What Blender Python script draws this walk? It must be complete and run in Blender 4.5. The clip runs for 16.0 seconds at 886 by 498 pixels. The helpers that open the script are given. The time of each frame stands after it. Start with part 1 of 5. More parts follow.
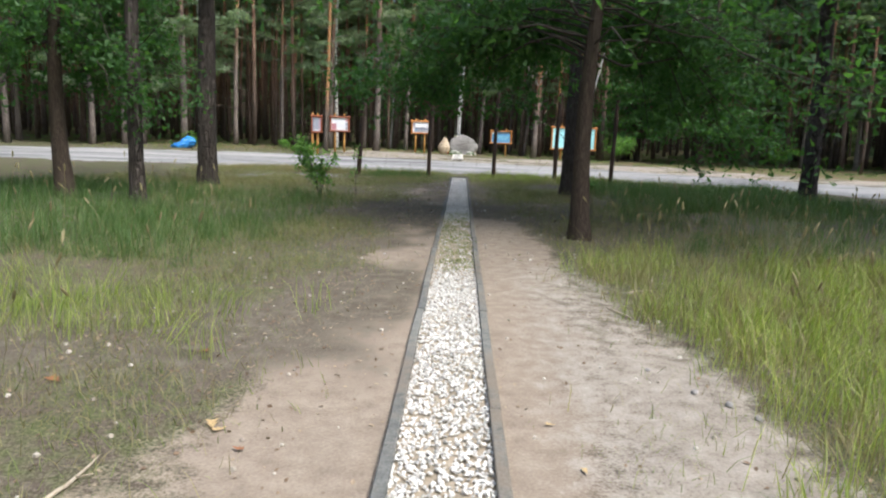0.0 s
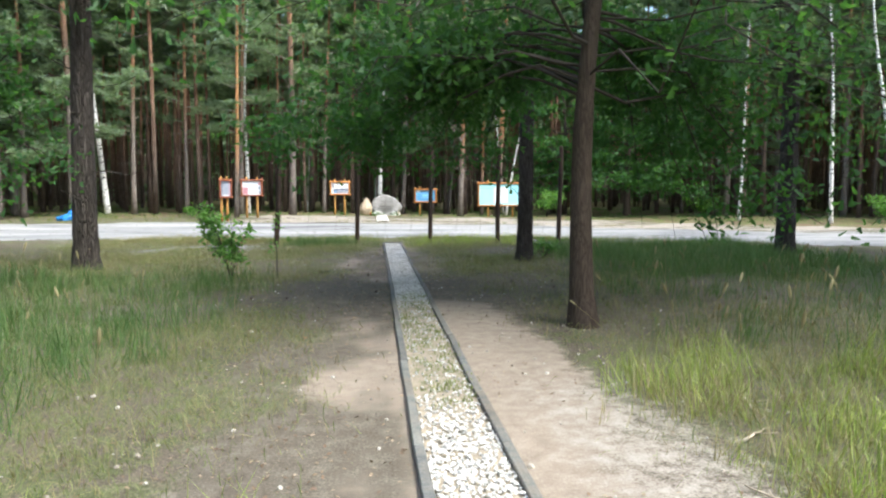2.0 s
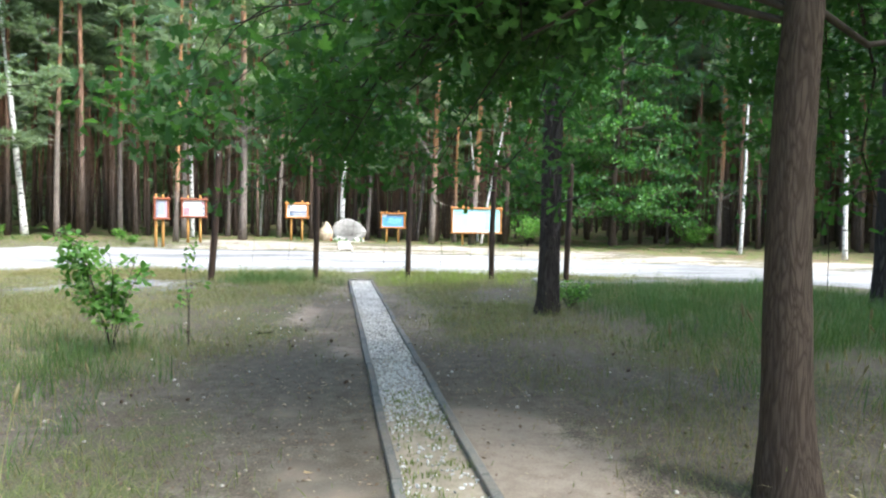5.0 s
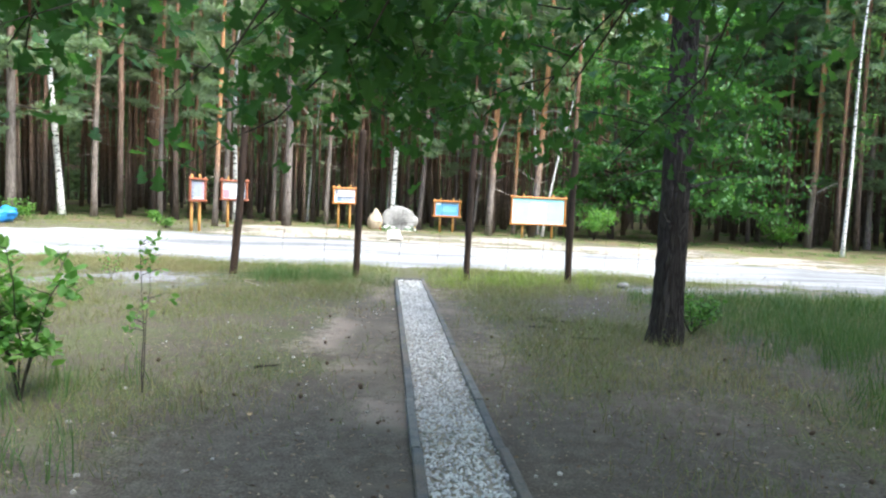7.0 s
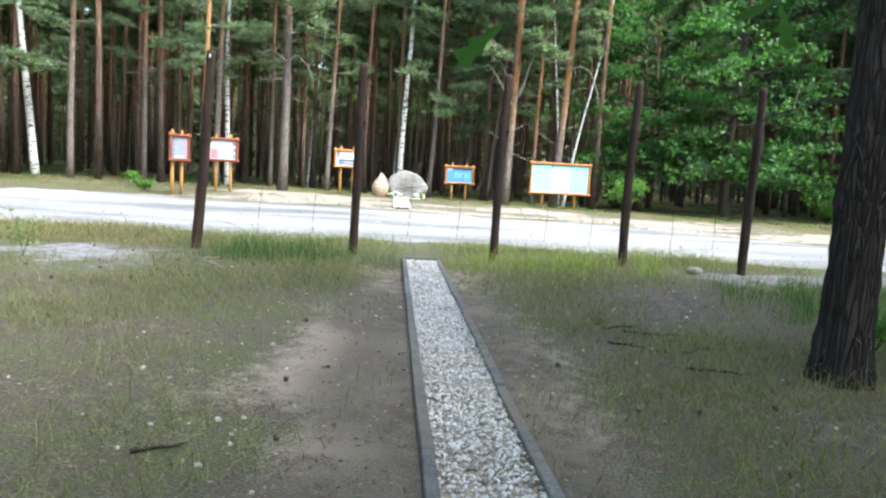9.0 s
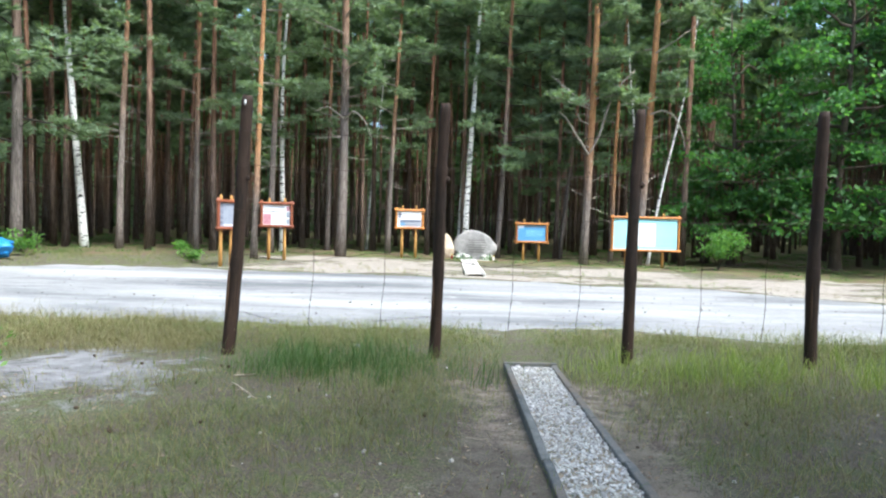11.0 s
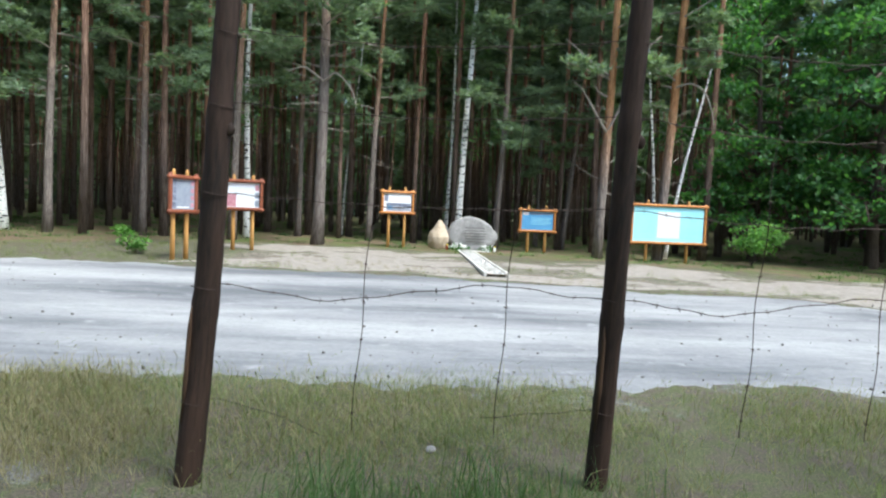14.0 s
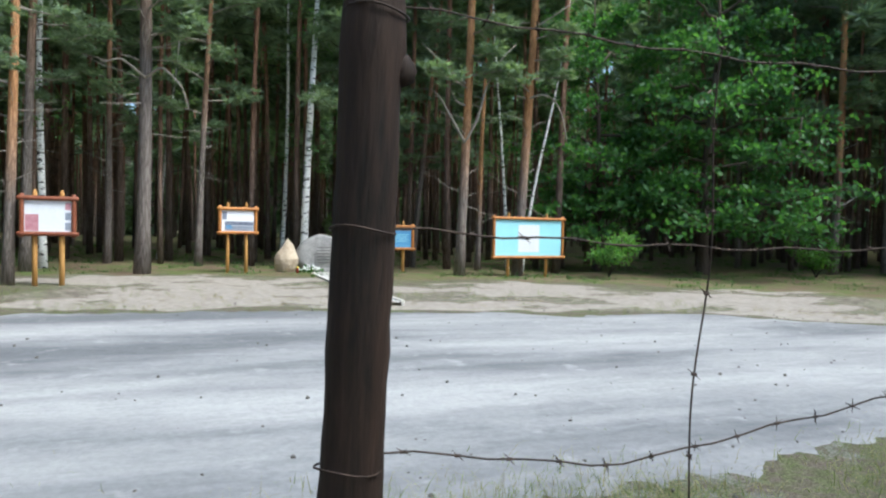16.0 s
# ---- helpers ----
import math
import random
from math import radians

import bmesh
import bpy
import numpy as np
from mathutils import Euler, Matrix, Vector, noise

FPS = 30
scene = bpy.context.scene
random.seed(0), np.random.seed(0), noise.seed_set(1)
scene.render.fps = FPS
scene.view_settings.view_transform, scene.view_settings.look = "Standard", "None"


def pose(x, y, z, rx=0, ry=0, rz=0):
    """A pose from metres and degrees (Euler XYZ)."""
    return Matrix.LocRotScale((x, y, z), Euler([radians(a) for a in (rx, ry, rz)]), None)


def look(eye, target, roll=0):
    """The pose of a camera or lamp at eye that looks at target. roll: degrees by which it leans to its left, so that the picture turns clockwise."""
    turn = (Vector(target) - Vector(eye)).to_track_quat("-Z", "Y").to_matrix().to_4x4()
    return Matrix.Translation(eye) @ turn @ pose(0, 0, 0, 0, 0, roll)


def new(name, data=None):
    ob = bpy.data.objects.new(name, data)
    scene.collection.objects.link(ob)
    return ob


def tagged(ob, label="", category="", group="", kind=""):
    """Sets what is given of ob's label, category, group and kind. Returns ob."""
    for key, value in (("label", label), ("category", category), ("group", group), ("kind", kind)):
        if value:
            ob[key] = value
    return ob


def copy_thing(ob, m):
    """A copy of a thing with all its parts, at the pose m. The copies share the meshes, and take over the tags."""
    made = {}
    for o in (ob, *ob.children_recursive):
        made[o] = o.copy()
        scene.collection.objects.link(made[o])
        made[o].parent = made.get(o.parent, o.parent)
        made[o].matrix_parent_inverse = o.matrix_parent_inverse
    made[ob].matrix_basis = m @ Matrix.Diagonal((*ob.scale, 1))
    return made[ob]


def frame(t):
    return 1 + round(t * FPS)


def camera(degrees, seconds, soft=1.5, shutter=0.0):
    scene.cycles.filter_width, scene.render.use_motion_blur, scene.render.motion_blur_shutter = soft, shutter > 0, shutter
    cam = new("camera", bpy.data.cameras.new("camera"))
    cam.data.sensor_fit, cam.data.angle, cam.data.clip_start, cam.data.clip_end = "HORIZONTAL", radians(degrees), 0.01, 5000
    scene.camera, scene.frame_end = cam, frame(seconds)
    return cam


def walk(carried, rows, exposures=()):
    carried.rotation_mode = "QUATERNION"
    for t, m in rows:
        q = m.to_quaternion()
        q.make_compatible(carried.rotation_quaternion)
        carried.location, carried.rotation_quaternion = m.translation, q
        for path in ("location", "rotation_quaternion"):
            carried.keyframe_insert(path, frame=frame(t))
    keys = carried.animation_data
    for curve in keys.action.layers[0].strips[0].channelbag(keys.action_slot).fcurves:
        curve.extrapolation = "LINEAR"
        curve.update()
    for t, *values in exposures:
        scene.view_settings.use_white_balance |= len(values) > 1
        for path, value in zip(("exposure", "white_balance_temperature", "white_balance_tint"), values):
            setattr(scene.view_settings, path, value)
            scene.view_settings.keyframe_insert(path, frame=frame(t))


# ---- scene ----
cam = camera(65.3, 16.0, soft=2.2)
PATH = [
    (0, (0.024, -4.384, 1.435), (-0.017, -2.411, 1.104), 2.0),
    (0.5, (0.079, -3.632, 1.452), (0.103, -1.655, 1.149), 1.0),
    (1, (-0.119, -2.944, 1.433), (-0.197, -0.957, 1.222), 1.1),
    (1.5, (-0.289, -2.405, 1.408), (-0.14, -0.411, 1.374), 0.6),
    (2, (-0.485, -1.787, 1.458), (-0.291, 0.197, 1.296), -0.1),
    (2.5, (-0.536, -1.147, 1.408), (-0.355, 0.842, 1.297), 2.6),
    (3, (-0.611, -0.506, 1.452), (-0.306, 1.466, 1.319), 1.3),
    (3.5, (-0.595, 0.218, 1.457), (-0.41, 2.206, 1.348), 1.8),
    (4, (-0.614, 0.889, 1.473), (-0.279, 2.856, 1.343), -0.5),
    (4.2, (-0.639, 1.172, 1.466), (-0.327, 3.146, 1.393), 0.9),
    (6.3, (-0.505, 4.115, 1.459), (-0.203, 6.088, 1.336), 0.8),
    (6.5, (-0.506, 4.397, 1.437), (-0.259, 6.381, 1.396), 0.1),
    (7, (-0.463, 5.115, 1.428), (-0.298, 7.104, 1.304), 2.3),
    (7.5, (-0.453, 5.792, 1.429), (-0.206, 7.77, 1.263), 1.2),
    (8, (-0.423, 6.504, 1.394), (-0.306, 8.492, 1.209), 2.5),
    (8.5, (-0.446, 7.212, 1.301), (-0.238, 9.191, 1.102), 3.1),
    (8.7, (-0.445, 7.537, 1.259), (-0.282, 9.519, 1.046), 3.6),
    (10.8, (-0.821, 10.502, 1.476), (-0.673, 12.490, 1.331), 1.6),
    (11, (-0.887, 10.770, 1.468), (-0.904, 12.769, 1.403), 1.4),
    (11.5, (-1.064, 11.413, 1.475), (-1.213, 13.408, 1.437), 3.5),
    (12, (-1.270, 12.073, 1.466), (-1.534, 14.058, 1.456), 1.8),
    (12.5, (-1.450, 12.694, 1.483), (-1.853, 14.650, 1.353), 2.2),
    (13, (-1.672, 13.346, 1.531), (-1.970, 15.316, 1.358), 1.7),
    (13.5, (-1.850, 13.996, 1.540), (-2.081, 15.979, 1.421), 1.3),
    (14, (-2.164, 14.597, 1.567), (-2.056, 16.590, 1.452), 2.4),
    (14.5, (-2.457, 15.225, 1.565), (-2.446, 17.224, 1.503), 2.3),
    (15, (-2.835, 15.810, 1.584), (-2.552, 17.787, 1.481), 1.1),
    (15.5, (-3.176, 16.420, 1.571), (-2.920, 18.404, 1.545), 0.5),
    (16, (-3.578, 16.988, 1.605), (-2.914, 18.873, 1.547), 1.1),
]
EXPOSURES = [(0, 0.96, 6250, 8), (0.5, 0.98, 6250, 7), (1, 1.06, 6200, 6), (1.5, 1.30, 6150, 5), (3.5, 1.82, 6050, 4), (4, 1.93, 6050, 4), (6.5, 2.06, 5950, 4), (7.5, 2.02, 5950, 4), (8.5, 1.90, 5950, 4), (11, 1.59, 5800, 3), (12.5, 1.41, 5740, 3), (14.5, 1.10, 5700, 2), (16, 0.97, 5700, 2)]
walk(cam, [(t, look(eye, target, roll)) for t, eye, target, roll in PATH], EXPOSURES)

# ---- world, sun, exposure ----
SUN = Vector((0.40, -0.37, 0.84)).normalized()
world = bpy.data.worlds.new("overcast_sky")
scene.world = world
world.use_nodes = True
wn = world.node_tree
sky = wn.nodes.new("ShaderNodeTexSky")
sky.sky_type, sky.sun_disc = "NISHITA", False
sky.sun_elevation = math.asin(SUN.z)
sky.sun_rotation = math.atan2(SUN.x, SUN.y)
sky.air_density, sky.dust_density, sky.ozone_density = 1.0, 4.0, 1.0
wn.links.new(sky.outputs[0], wn.nodes["Background"].inputs[0])
wn.nodes["Background"].inputs[1].default_value = 0.15
sun = new("sun", bpy.data.lights.new("sun", "SUN"))
sun.data.energy, sun.data.angle, sun.data.color = 2.0, radians(16), (1.0, 0.96, 0.90)
sun.matrix_basis = look(SUN * 60, (0, 0, 0))


# ---- node materials ----
def nodes_of(name, rough=0.8, spec=0.3):
    m = bpy.data.materials.new(name)
    m.use_nodes = True
    t = m.node_tree
    b = t.nodes["Principled BSDF"]
    b.inputs["Roughness"].default_value = rough
    b.inputs["Specular IOR Level"].default_value = spec
    return m, t, b


def tex_noise(t, vec, scale, detail=5.0, rough=0.6):
    n = t.nodes.new("ShaderNodeTexNoise")
    n.inputs["Scale"].default_value, n.inputs["Detail"].default_value, n.inputs["Roughness"].default_value = scale, detail, rough
    t.links.new(vec, n.inputs["Vector"])
    return n.outputs["Fac"]


def ramp(t, fac, stops):
    r = t.nodes.new("ShaderNodeValToRGB")
    e = r.color_ramp.elements
    while len(e) < len(stops):
        e.new(0.5)
    for k, (p, c) in zip(e, stops):
        k.position, k.color = p, (*c, 1) if len(c) == 3 else c
    t.links.new(fac, r.inputs[0])
    return r.outputs[0]


def mixc(t, fac, a, b, mode="MIX"):
    n = t.nodes.new("ShaderNodeMix")
    n.data_type, n.blend_type = "RGBA", mode
    for sock, v in ((n.inputs[0], fac), (n.inputs[6], a), (n.inputs[7], b)):
        if isinstance(v, bpy.types.NodeSocket):
            t.links.new(v, sock)
        else:
            sock.default_value = v if isinstance(v, (int, float)) else (*v, 1)
    return n.outputs[2]


def mathn(t, op, a, b=0.0, clamp=False):
    n = t.nodes.new("ShaderNodeMath")
    n.operation, n.use_clamp = op, clamp
    for sock, v in zip(n.inputs, (a, b)):
        if isinstance(v, bpy.types.NodeSocket):
            t.links.new(v, sock)
        else:
            sock.default_value = v
    return n.outputs[0]


def coords(t, kind="Object", scale=(1, 1, 1)):
    if kind == "World":
        o = t.nodes.new("ShaderNodeNewGeometry").outputs["Position"]
    else:
        o = t.nodes.new("ShaderNodeTexCoord").outputs[kind]
    mp = t.nodes.new("ShaderNodeMapping")
    mp.inputs["Scale"].default_value = scale
    t.links.new(o, mp.inputs[0])
    return mp.outputs[0]


def bump(t, b, height, strength=0.4, dist=0.02):
    n = t.nodes.new("ShaderNodeBump")
    n.inputs["Strength"].default_value, n.inputs["Distance"].default_value = strength, dist
    t.links.new(height, n.inputs["Height"])
    t.links.new(n.outputs[0], b.inputs["Normal"])


def plain(name, c1, c2, scale=8.0, rough=0.8, spec=0.3, bumps=0.3, stretch=(1, 1, 1), space="Object", fine=7.0, dist=0.01, metal=0.0):
    """Two colours mixed by noise at two sizes, with a fine relief."""
    m, t, b = nodes_of(name, rough, spec)
    v = coords(t, space, stretch)
    big, small = tex_noise(t, v, scale), tex_noise(t, v, scale * fine, 4)
    f = mathn(t, "ADD", mathn(t, "MULTIPLY", big, 0.6), mathn(t, "MULTIPLY", small, 0.4))
    t.links.new(ramp(t, f, [(0.36, c1), (0.64, c2)]), b.inputs["Base Color"])
    b.inputs["Metallic"].default_value = metal
    bump(t, b, f, bumps, dist)
    return m


def leafy(name, c1, c2, c3, trans=0.35, rough=0.55):
    """A leaf: colour by island, light shining through."""
    m, t, b = nodes_of(name, rough, 0.35)
    g = t.nodes.new("ShaderNodeNewGeometry")
    big = tex_noise(t, coords(t, "World"), 0.8, 3)
    f = mathn(t, "ADD", mathn(t, "MULTIPLY", g.outputs["Random Per Island"], 0.55), mathn(t, "MULTIPLY", big, 0.45))
    col = ramp(t, f, [(0.1, c1), (0.5, c2), (0.9, c3)])
    t.links.new(col, b.inputs["Base Color"])
    tr = t.nodes.new("ShaderNodeBsdfTranslucent")
    t.links.new(mixc(t, 1.0, col, (1.7, 1.9, 0.75), "MULTIPLY"), tr.inputs[0])
    mx = t.nodes.new("ShaderNodeMixShader")
    mx.inputs[0].default_value = trans
    t.links.new(b.outputs[0], mx.inputs[1])
    t.links.new(tr.outputs[0], mx.inputs[2])
    t.links.new(mx.outputs[0], t.nodes["Material Output"].inputs[0])
    return m


def bark(name, low, mid, high, z0, z1, scale=9.0, strength=0.9, dist=0.03):
    """Plated bark: grooved, grey below and redder towards the top."""
    m, t, b = nodes_of(name, 0.9, 0.15)
    v = coords(t, "Object", (1, 1, 0.11))
    vo = t.nodes.new("ShaderNodeTexVoronoi")
    vo.feature = "DISTANCE_TO_EDGE"
    vo.inputs["Scale"].default_value = scale * 1.35
    wob = t.nodes.new("ShaderNodeVectorMath")
    wob.operation = "ADD"
    nz = t.nodes.new("ShaderNodeTexNoise")
    nz.inputs["Scale"].default_value = 6
    t.links.new(v, nz.inputs["Vector"])
    sc = t.nodes.new("ShaderNodeVectorMath")
    sc.operation = "SCALE"
    sc.inputs[3].default_value = 0.32
    t.links.new(nz.outputs["Color"], sc.inputs[0])
    t.links.new(v, wob.inputs[0])
    t.links.new(sc.outputs[0], wob.inputs[1])
    t.links.new(wob.outputs[0], vo.inputs["Vector"])
    crack = ramp(t, vo.outputs["Distance"], [(0.0, (0, 0, 0)), (0.22, (1, 1, 1))])
    fine = tex_noise(t, coords(t, "Object", (1, 1, 0.3)), 40, 5)
    sep = t.nodes.new("ShaderNodeSeparateXYZ")
    t.links.new(t.nodes.new("ShaderNodeTexCoord").outputs["Object"], sep.inputs[0])
    mr = t.nodes.new("ShaderNodeMapRange")
    mr.inputs[1].default_value, mr.inputs[2].default_value = z0, z1
    t.links.new(mathn(t, "ADD", sep.outputs[2], mathn(t, "MULTIPLY", tex_noise(t, coords(t, "Object"), 1.5), 1.5)), mr.inputs[0])
    rnd = t.nodes.new("ShaderNodeObjectInfo").outputs["Random"]
    base = mixc(t, mr.outputs[0], mixc(t, rnd, low, mid), high)
    base = mixc(t, fine, mixc(t, 1.0, base, (0.6, 0.58, 0.56), "MULTIPLY"), mixc(t, 1.0, base, (1.3, 1.3, 1.3), "MULTIPLY"))
    t.links.new(mixc(t, crack, mixc(t, 1.0, base, (0.55, 0.53, 0.52), "MULTIPLY"), base), b.inputs["Base Color"])
    bump(t, b, mathn(t, "ADD", crack, mathn(t, "MULTIPLY", fine, 0.5)), strength, dist)
    return m


M_oakleaf = leafy("oak_leaf", (0.036, 0.09, 0.033), (0.055, 0.13, 0.044), (0.092, 0.185, 0.062), 0.5)
M_fleaf = leafy("forest_oak_leaf", (0.035, 0.095, 0.035), (0.06, 0.15, 0.048), (0.125, 0.25, 0.075), 0.42)
M_shrub = leafy("shrub_leaf", (0.07, 0.17, 0.04), (0.12, 0.25, 0.06), (0.2, 0.33, 0.1), 0.4)
M_birchleaf = leafy("birch_leaf", (0.06, 0.15, 0.04), (0.10, 0.21, 0.06), (0.15, 0.27, 0.08), 0.4)
M_needle = leafy("pine_needle", (0.115, 0.165, 0.115), (0.19, 0.255, 0.175), (0.28, 0.345, 0.235), 0.36, 0.6)
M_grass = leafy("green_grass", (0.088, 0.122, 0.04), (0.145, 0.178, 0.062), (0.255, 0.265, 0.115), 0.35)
# lit copy of the green grass: the clearing's sunlight put into its colour
M_sunny = leafy("sunlit_tint_grass", (0.15, 0.215, 0.055), (0.25, 0.315, 0.085), (0.43, 0.44, 0.185), 0.42)
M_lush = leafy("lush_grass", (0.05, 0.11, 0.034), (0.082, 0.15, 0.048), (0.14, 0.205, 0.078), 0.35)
M_dry = leafy("dry_grass", (0.15, 0.13, 0.066), (0.22, 0.19, 0.10), (0.34, 0.30, 0.17), 0.25)
M_litter = leafy("litter", (0.08, 0.05, 0.035), (0.2, 0.135, 0.09), (0.44, 0.36, 0.27), 0.1)
M_pinebark = bark("pine_bark", (0.20, 0.175, 0.16), (0.29, 0.25, 0.225), (0.42, 0.24, 0.14), 5.0, 9.5, 12.0, 0.6, 0.02)
M_orangebark = bark("orange_pine_bark", (0.22, 0.19, 0.17), (0.28, 0.24, 0.215), (0.56, 0.30, 0.145), 3.0, 5.6, 12.0, 0.6, 0.02)
M_oldbark = bark("old_pine_bark", (0.085, 0.074, 0.068), (0.115, 0.10, 0.09), (0.18, 0.13, 0.10), 4.0, 12.0, 19.0, 1.0, 0.035)
M_deepbark = bark("deep_pine_bark", (0.165, 0.135, 0.118), (0.225, 0.17, 0.142), (0.36, 0.20, 0.128), 2.5, 9.0, 8.0)
M_oakbark = bark("oak_bark", (0.085, 0.066, 0.053), (0.115, 0.092, 0.075), (0.13, 0.105, 0.085), 3.0, 8.0, 30.0, 0.5, 0.006)
M_twig = plain("twig_bark", (0.03, 0.025, 0.02), (0.075, 0.062, 0.05), 12)
M_deadtwig = plain("dead_branch_bark", (0.22, 0.19, 0.16), (0.38, 0.34, 0.29), 12)
M_stick = plain("bleached_stick", (0.34, 0.28, 0.21), (0.5, 0.44, 0.35), 14)
M_post = plain("charred_post_wood", (0.013, 0.009, 0.007), (0.06, 0.034, 0.023), 7, 0.75, 0.3, 0.9, (1, 1, 0.12), dist=0.012)
M_bare = plain("bared_wood", (0.05, 0.03, 0.019), (0.12, 0.073, 0.044), 9, 0.8, 0.2, 0.5, (1, 1, 0.15))
M_wire = plain("rusty_wire", (0.03, 0.022, 0.018), (0.09, 0.06, 0.045), 30, 0.65, 0.4, 0.3, metal=0.5)
M_porcelain = plain("white_porcelain", (0.7, 0.7, 0.68), (0.82, 0.82, 0.8), 10, 0.25, 0.5, 0.02)
M_frame = plain("orange_stained_wood", (0.36, 0.13, 0.035), (0.55, 0.24, 0.06), 6, 0.55, 0.4, 0.4, (1, 1, 0.2))
M_framered = plain("red_stained_wood", (0.17, 0.05, 0.025), (0.27, 0.085, 0.04), 6, 0.55, 0.4, 0.4, (1, 1, 0.2))
M_pole = plain("honey_stained_pole", (0.40, 0.19, 0.05), (0.56, 0.31, 0.10), 6, 0.6, 0.35, 0.4, (1, 1, 0.12))
M_white = plain("white_print", (0.74, 0.75, 0.80), (0.82, 0.83, 0.86), 2, 0.35, 0.5, 0.02)
M_cyan = plain("cyan_print", (0.36, 0.74, 0.82), (0.42, 0.80, 0.87), 2, 0.35, 0.5, 0.02)
M_blueprint = plain("blue_print", (0.10, 0.30, 0.58), (0.15, 0.40, 0.68), 3, 0.35, 0.5, 0.02)
M_photo = plain("dark_photo_print", (0.06, 0.07, 0.11), (0.30, 0.33, 0.42), 9, 0.35, 0.5, 0.02)
M_greyprint = plain("grey_print", (0.24, 0.27, 0.34), (0.34, 0.37, 0.43), 5, 0.35, 0.5, 0.02)
M_pink = plain("red_print", (0.42, 0.16, 0.20), (0.60, 0.34, 0.38), 9, 0.35, 0.5, 0.02)
M_boulder = plain("granite", (0.20, 0.19, 0.185), (0.40, 0.385, 0.37), 4, 0.85, 0.25, 0.7, fine=12, dist=0.02)
M_sandstone = plain("sandstone", (0.40, 0.31, 0.22), (0.60, 0.50, 0.38), 4, 0.9, 0.2, 0.6, dist=0.03)
M_inscr = plain("engraving", (0.12, 0.115, 0.11), (0.2, 0.19, 0.18), 20)


def kerb_concrete():
    """Grey concrete, trodden brown with earth in stretches."""
    m, t, b = nodes_of("kerb_concrete", 0.9, 0.2)
    v = coords(t, "World")
    fine, blot, long = tex_noise(t, v, 70, 5), tex_noise(t, v, 9, 5), tex_noise(t, v, 0.55, 3)
    base = ramp(t, mathn(t, "ADD", mathn(t, "MULTIPLY", fine, 0.5), mathn(t, "MULTIPLY", blot, 0.5)), [(0.36, (0.10, 0.105, 0.10)), (0.64, (0.225, 0.23, 0.22))])
    rnd = t.nodes.new("ShaderNodeObjectInfo").outputs["Random"]
    base = mixc(t, 1.0, base, ramp(t, rnd, [(0.0, (0.82, 0.82, 0.84)), (1.0, (1.15, 1.13, 1.1))]), "MULTIPLY")
    earth = ramp(t, mathn(t, "ADD", mathn(t, "MULTIPLY", long, 0.65), mathn(t, "MULTIPLY", blot, 0.35)), [(0.46, (0, 0, 0)), (0.6, (0.75, 0.75, 0.75))])
    t.links.new(mixc(t, earth, base, mixc(t, fine, (0.13, 0.105, 0.08), (0.25, 0.205, 0.16))), b.inputs["Base Color"])
    bump(t, b, mathn(t, "ADD", fine, mathn(t, "MULTIPLY", blot, 0.6)), 0.5, 0.006)
    return m


M_kerb = kerb_concrete()
M_slab = plain("pale_concrete", (0.5, 0.48, 0.43), (0.68, 0.66, 0.6), 5, 0.9, 0.2, 0.4)
M_tarp = plain("blue_tarpaulin", (0.02, 0.15, 0.48), (0.04, 0.27, 0.66), 3, 0.4, 0.5, 0.5, dist=0.05)
M_petal = plain("white_petals", (0.75, 0.74, 0.70), (0.85, 0.85, 0.82), 20, 0.7)
M_yellow = plain("yellow_petals", (0.70, 0.52, 0.03), (0.80, 0.65, 0.08), 20, 0.7)
M_red = plain("candle_glass", (0.35, 0.03, 0.03), (0.5, 0.06, 0.05), 10, 0.2, 0.5)
M_cone = plain("cone_scales", (0.05, 0.035, 0.025), (0.14, 0.095, 0.06), 60)


def island_stone(name, stops, rough=0.9):
    m, t, b = nodes_of(name, rough, 0.2)
    g = t.nodes.new("ShaderNodeNewGeometry")
    v = coords(t, "World")
    col = ramp(t, g.outputs["Random Per Island"], stops)
    moss = ramp(t, tex_noise(t, v, 1.7, 4), [(0.45, (0, 0, 0)), (0.7, (1, 1, 1))])
    fine = tex_noise(t, v, 90, 4)
    col = mixc(t, mathn(t, "MULTIPLY", moss, 0.35), col, (0.26, 0.25, 0.19))
    t.links.new(mixc(t, mathn(t, "MULTIPLY", fine, 0.5), col, mixc(t, 1.0, col, (0.6, 0.6, 0.6), "MULTIPLY")), b.inputs["Base Color"])
    bump(t, b, fine, 0.4, 0.004)
    return m


M_gravel = island_stone("white_gravel", [(0.0, (0.38, 0.37, 0.35)), (0.3, (0.66, 0.64, 0.61)), (1.0, (0.84, 0.83, 0.80))])
M_pebble = island_stone("pebbles", [(0.0, (0.30, 0.26, 0.22)), (0.5, (0.5, 0.46, 0.40)), (1.0, (0.74, 0.70, 0.64))])


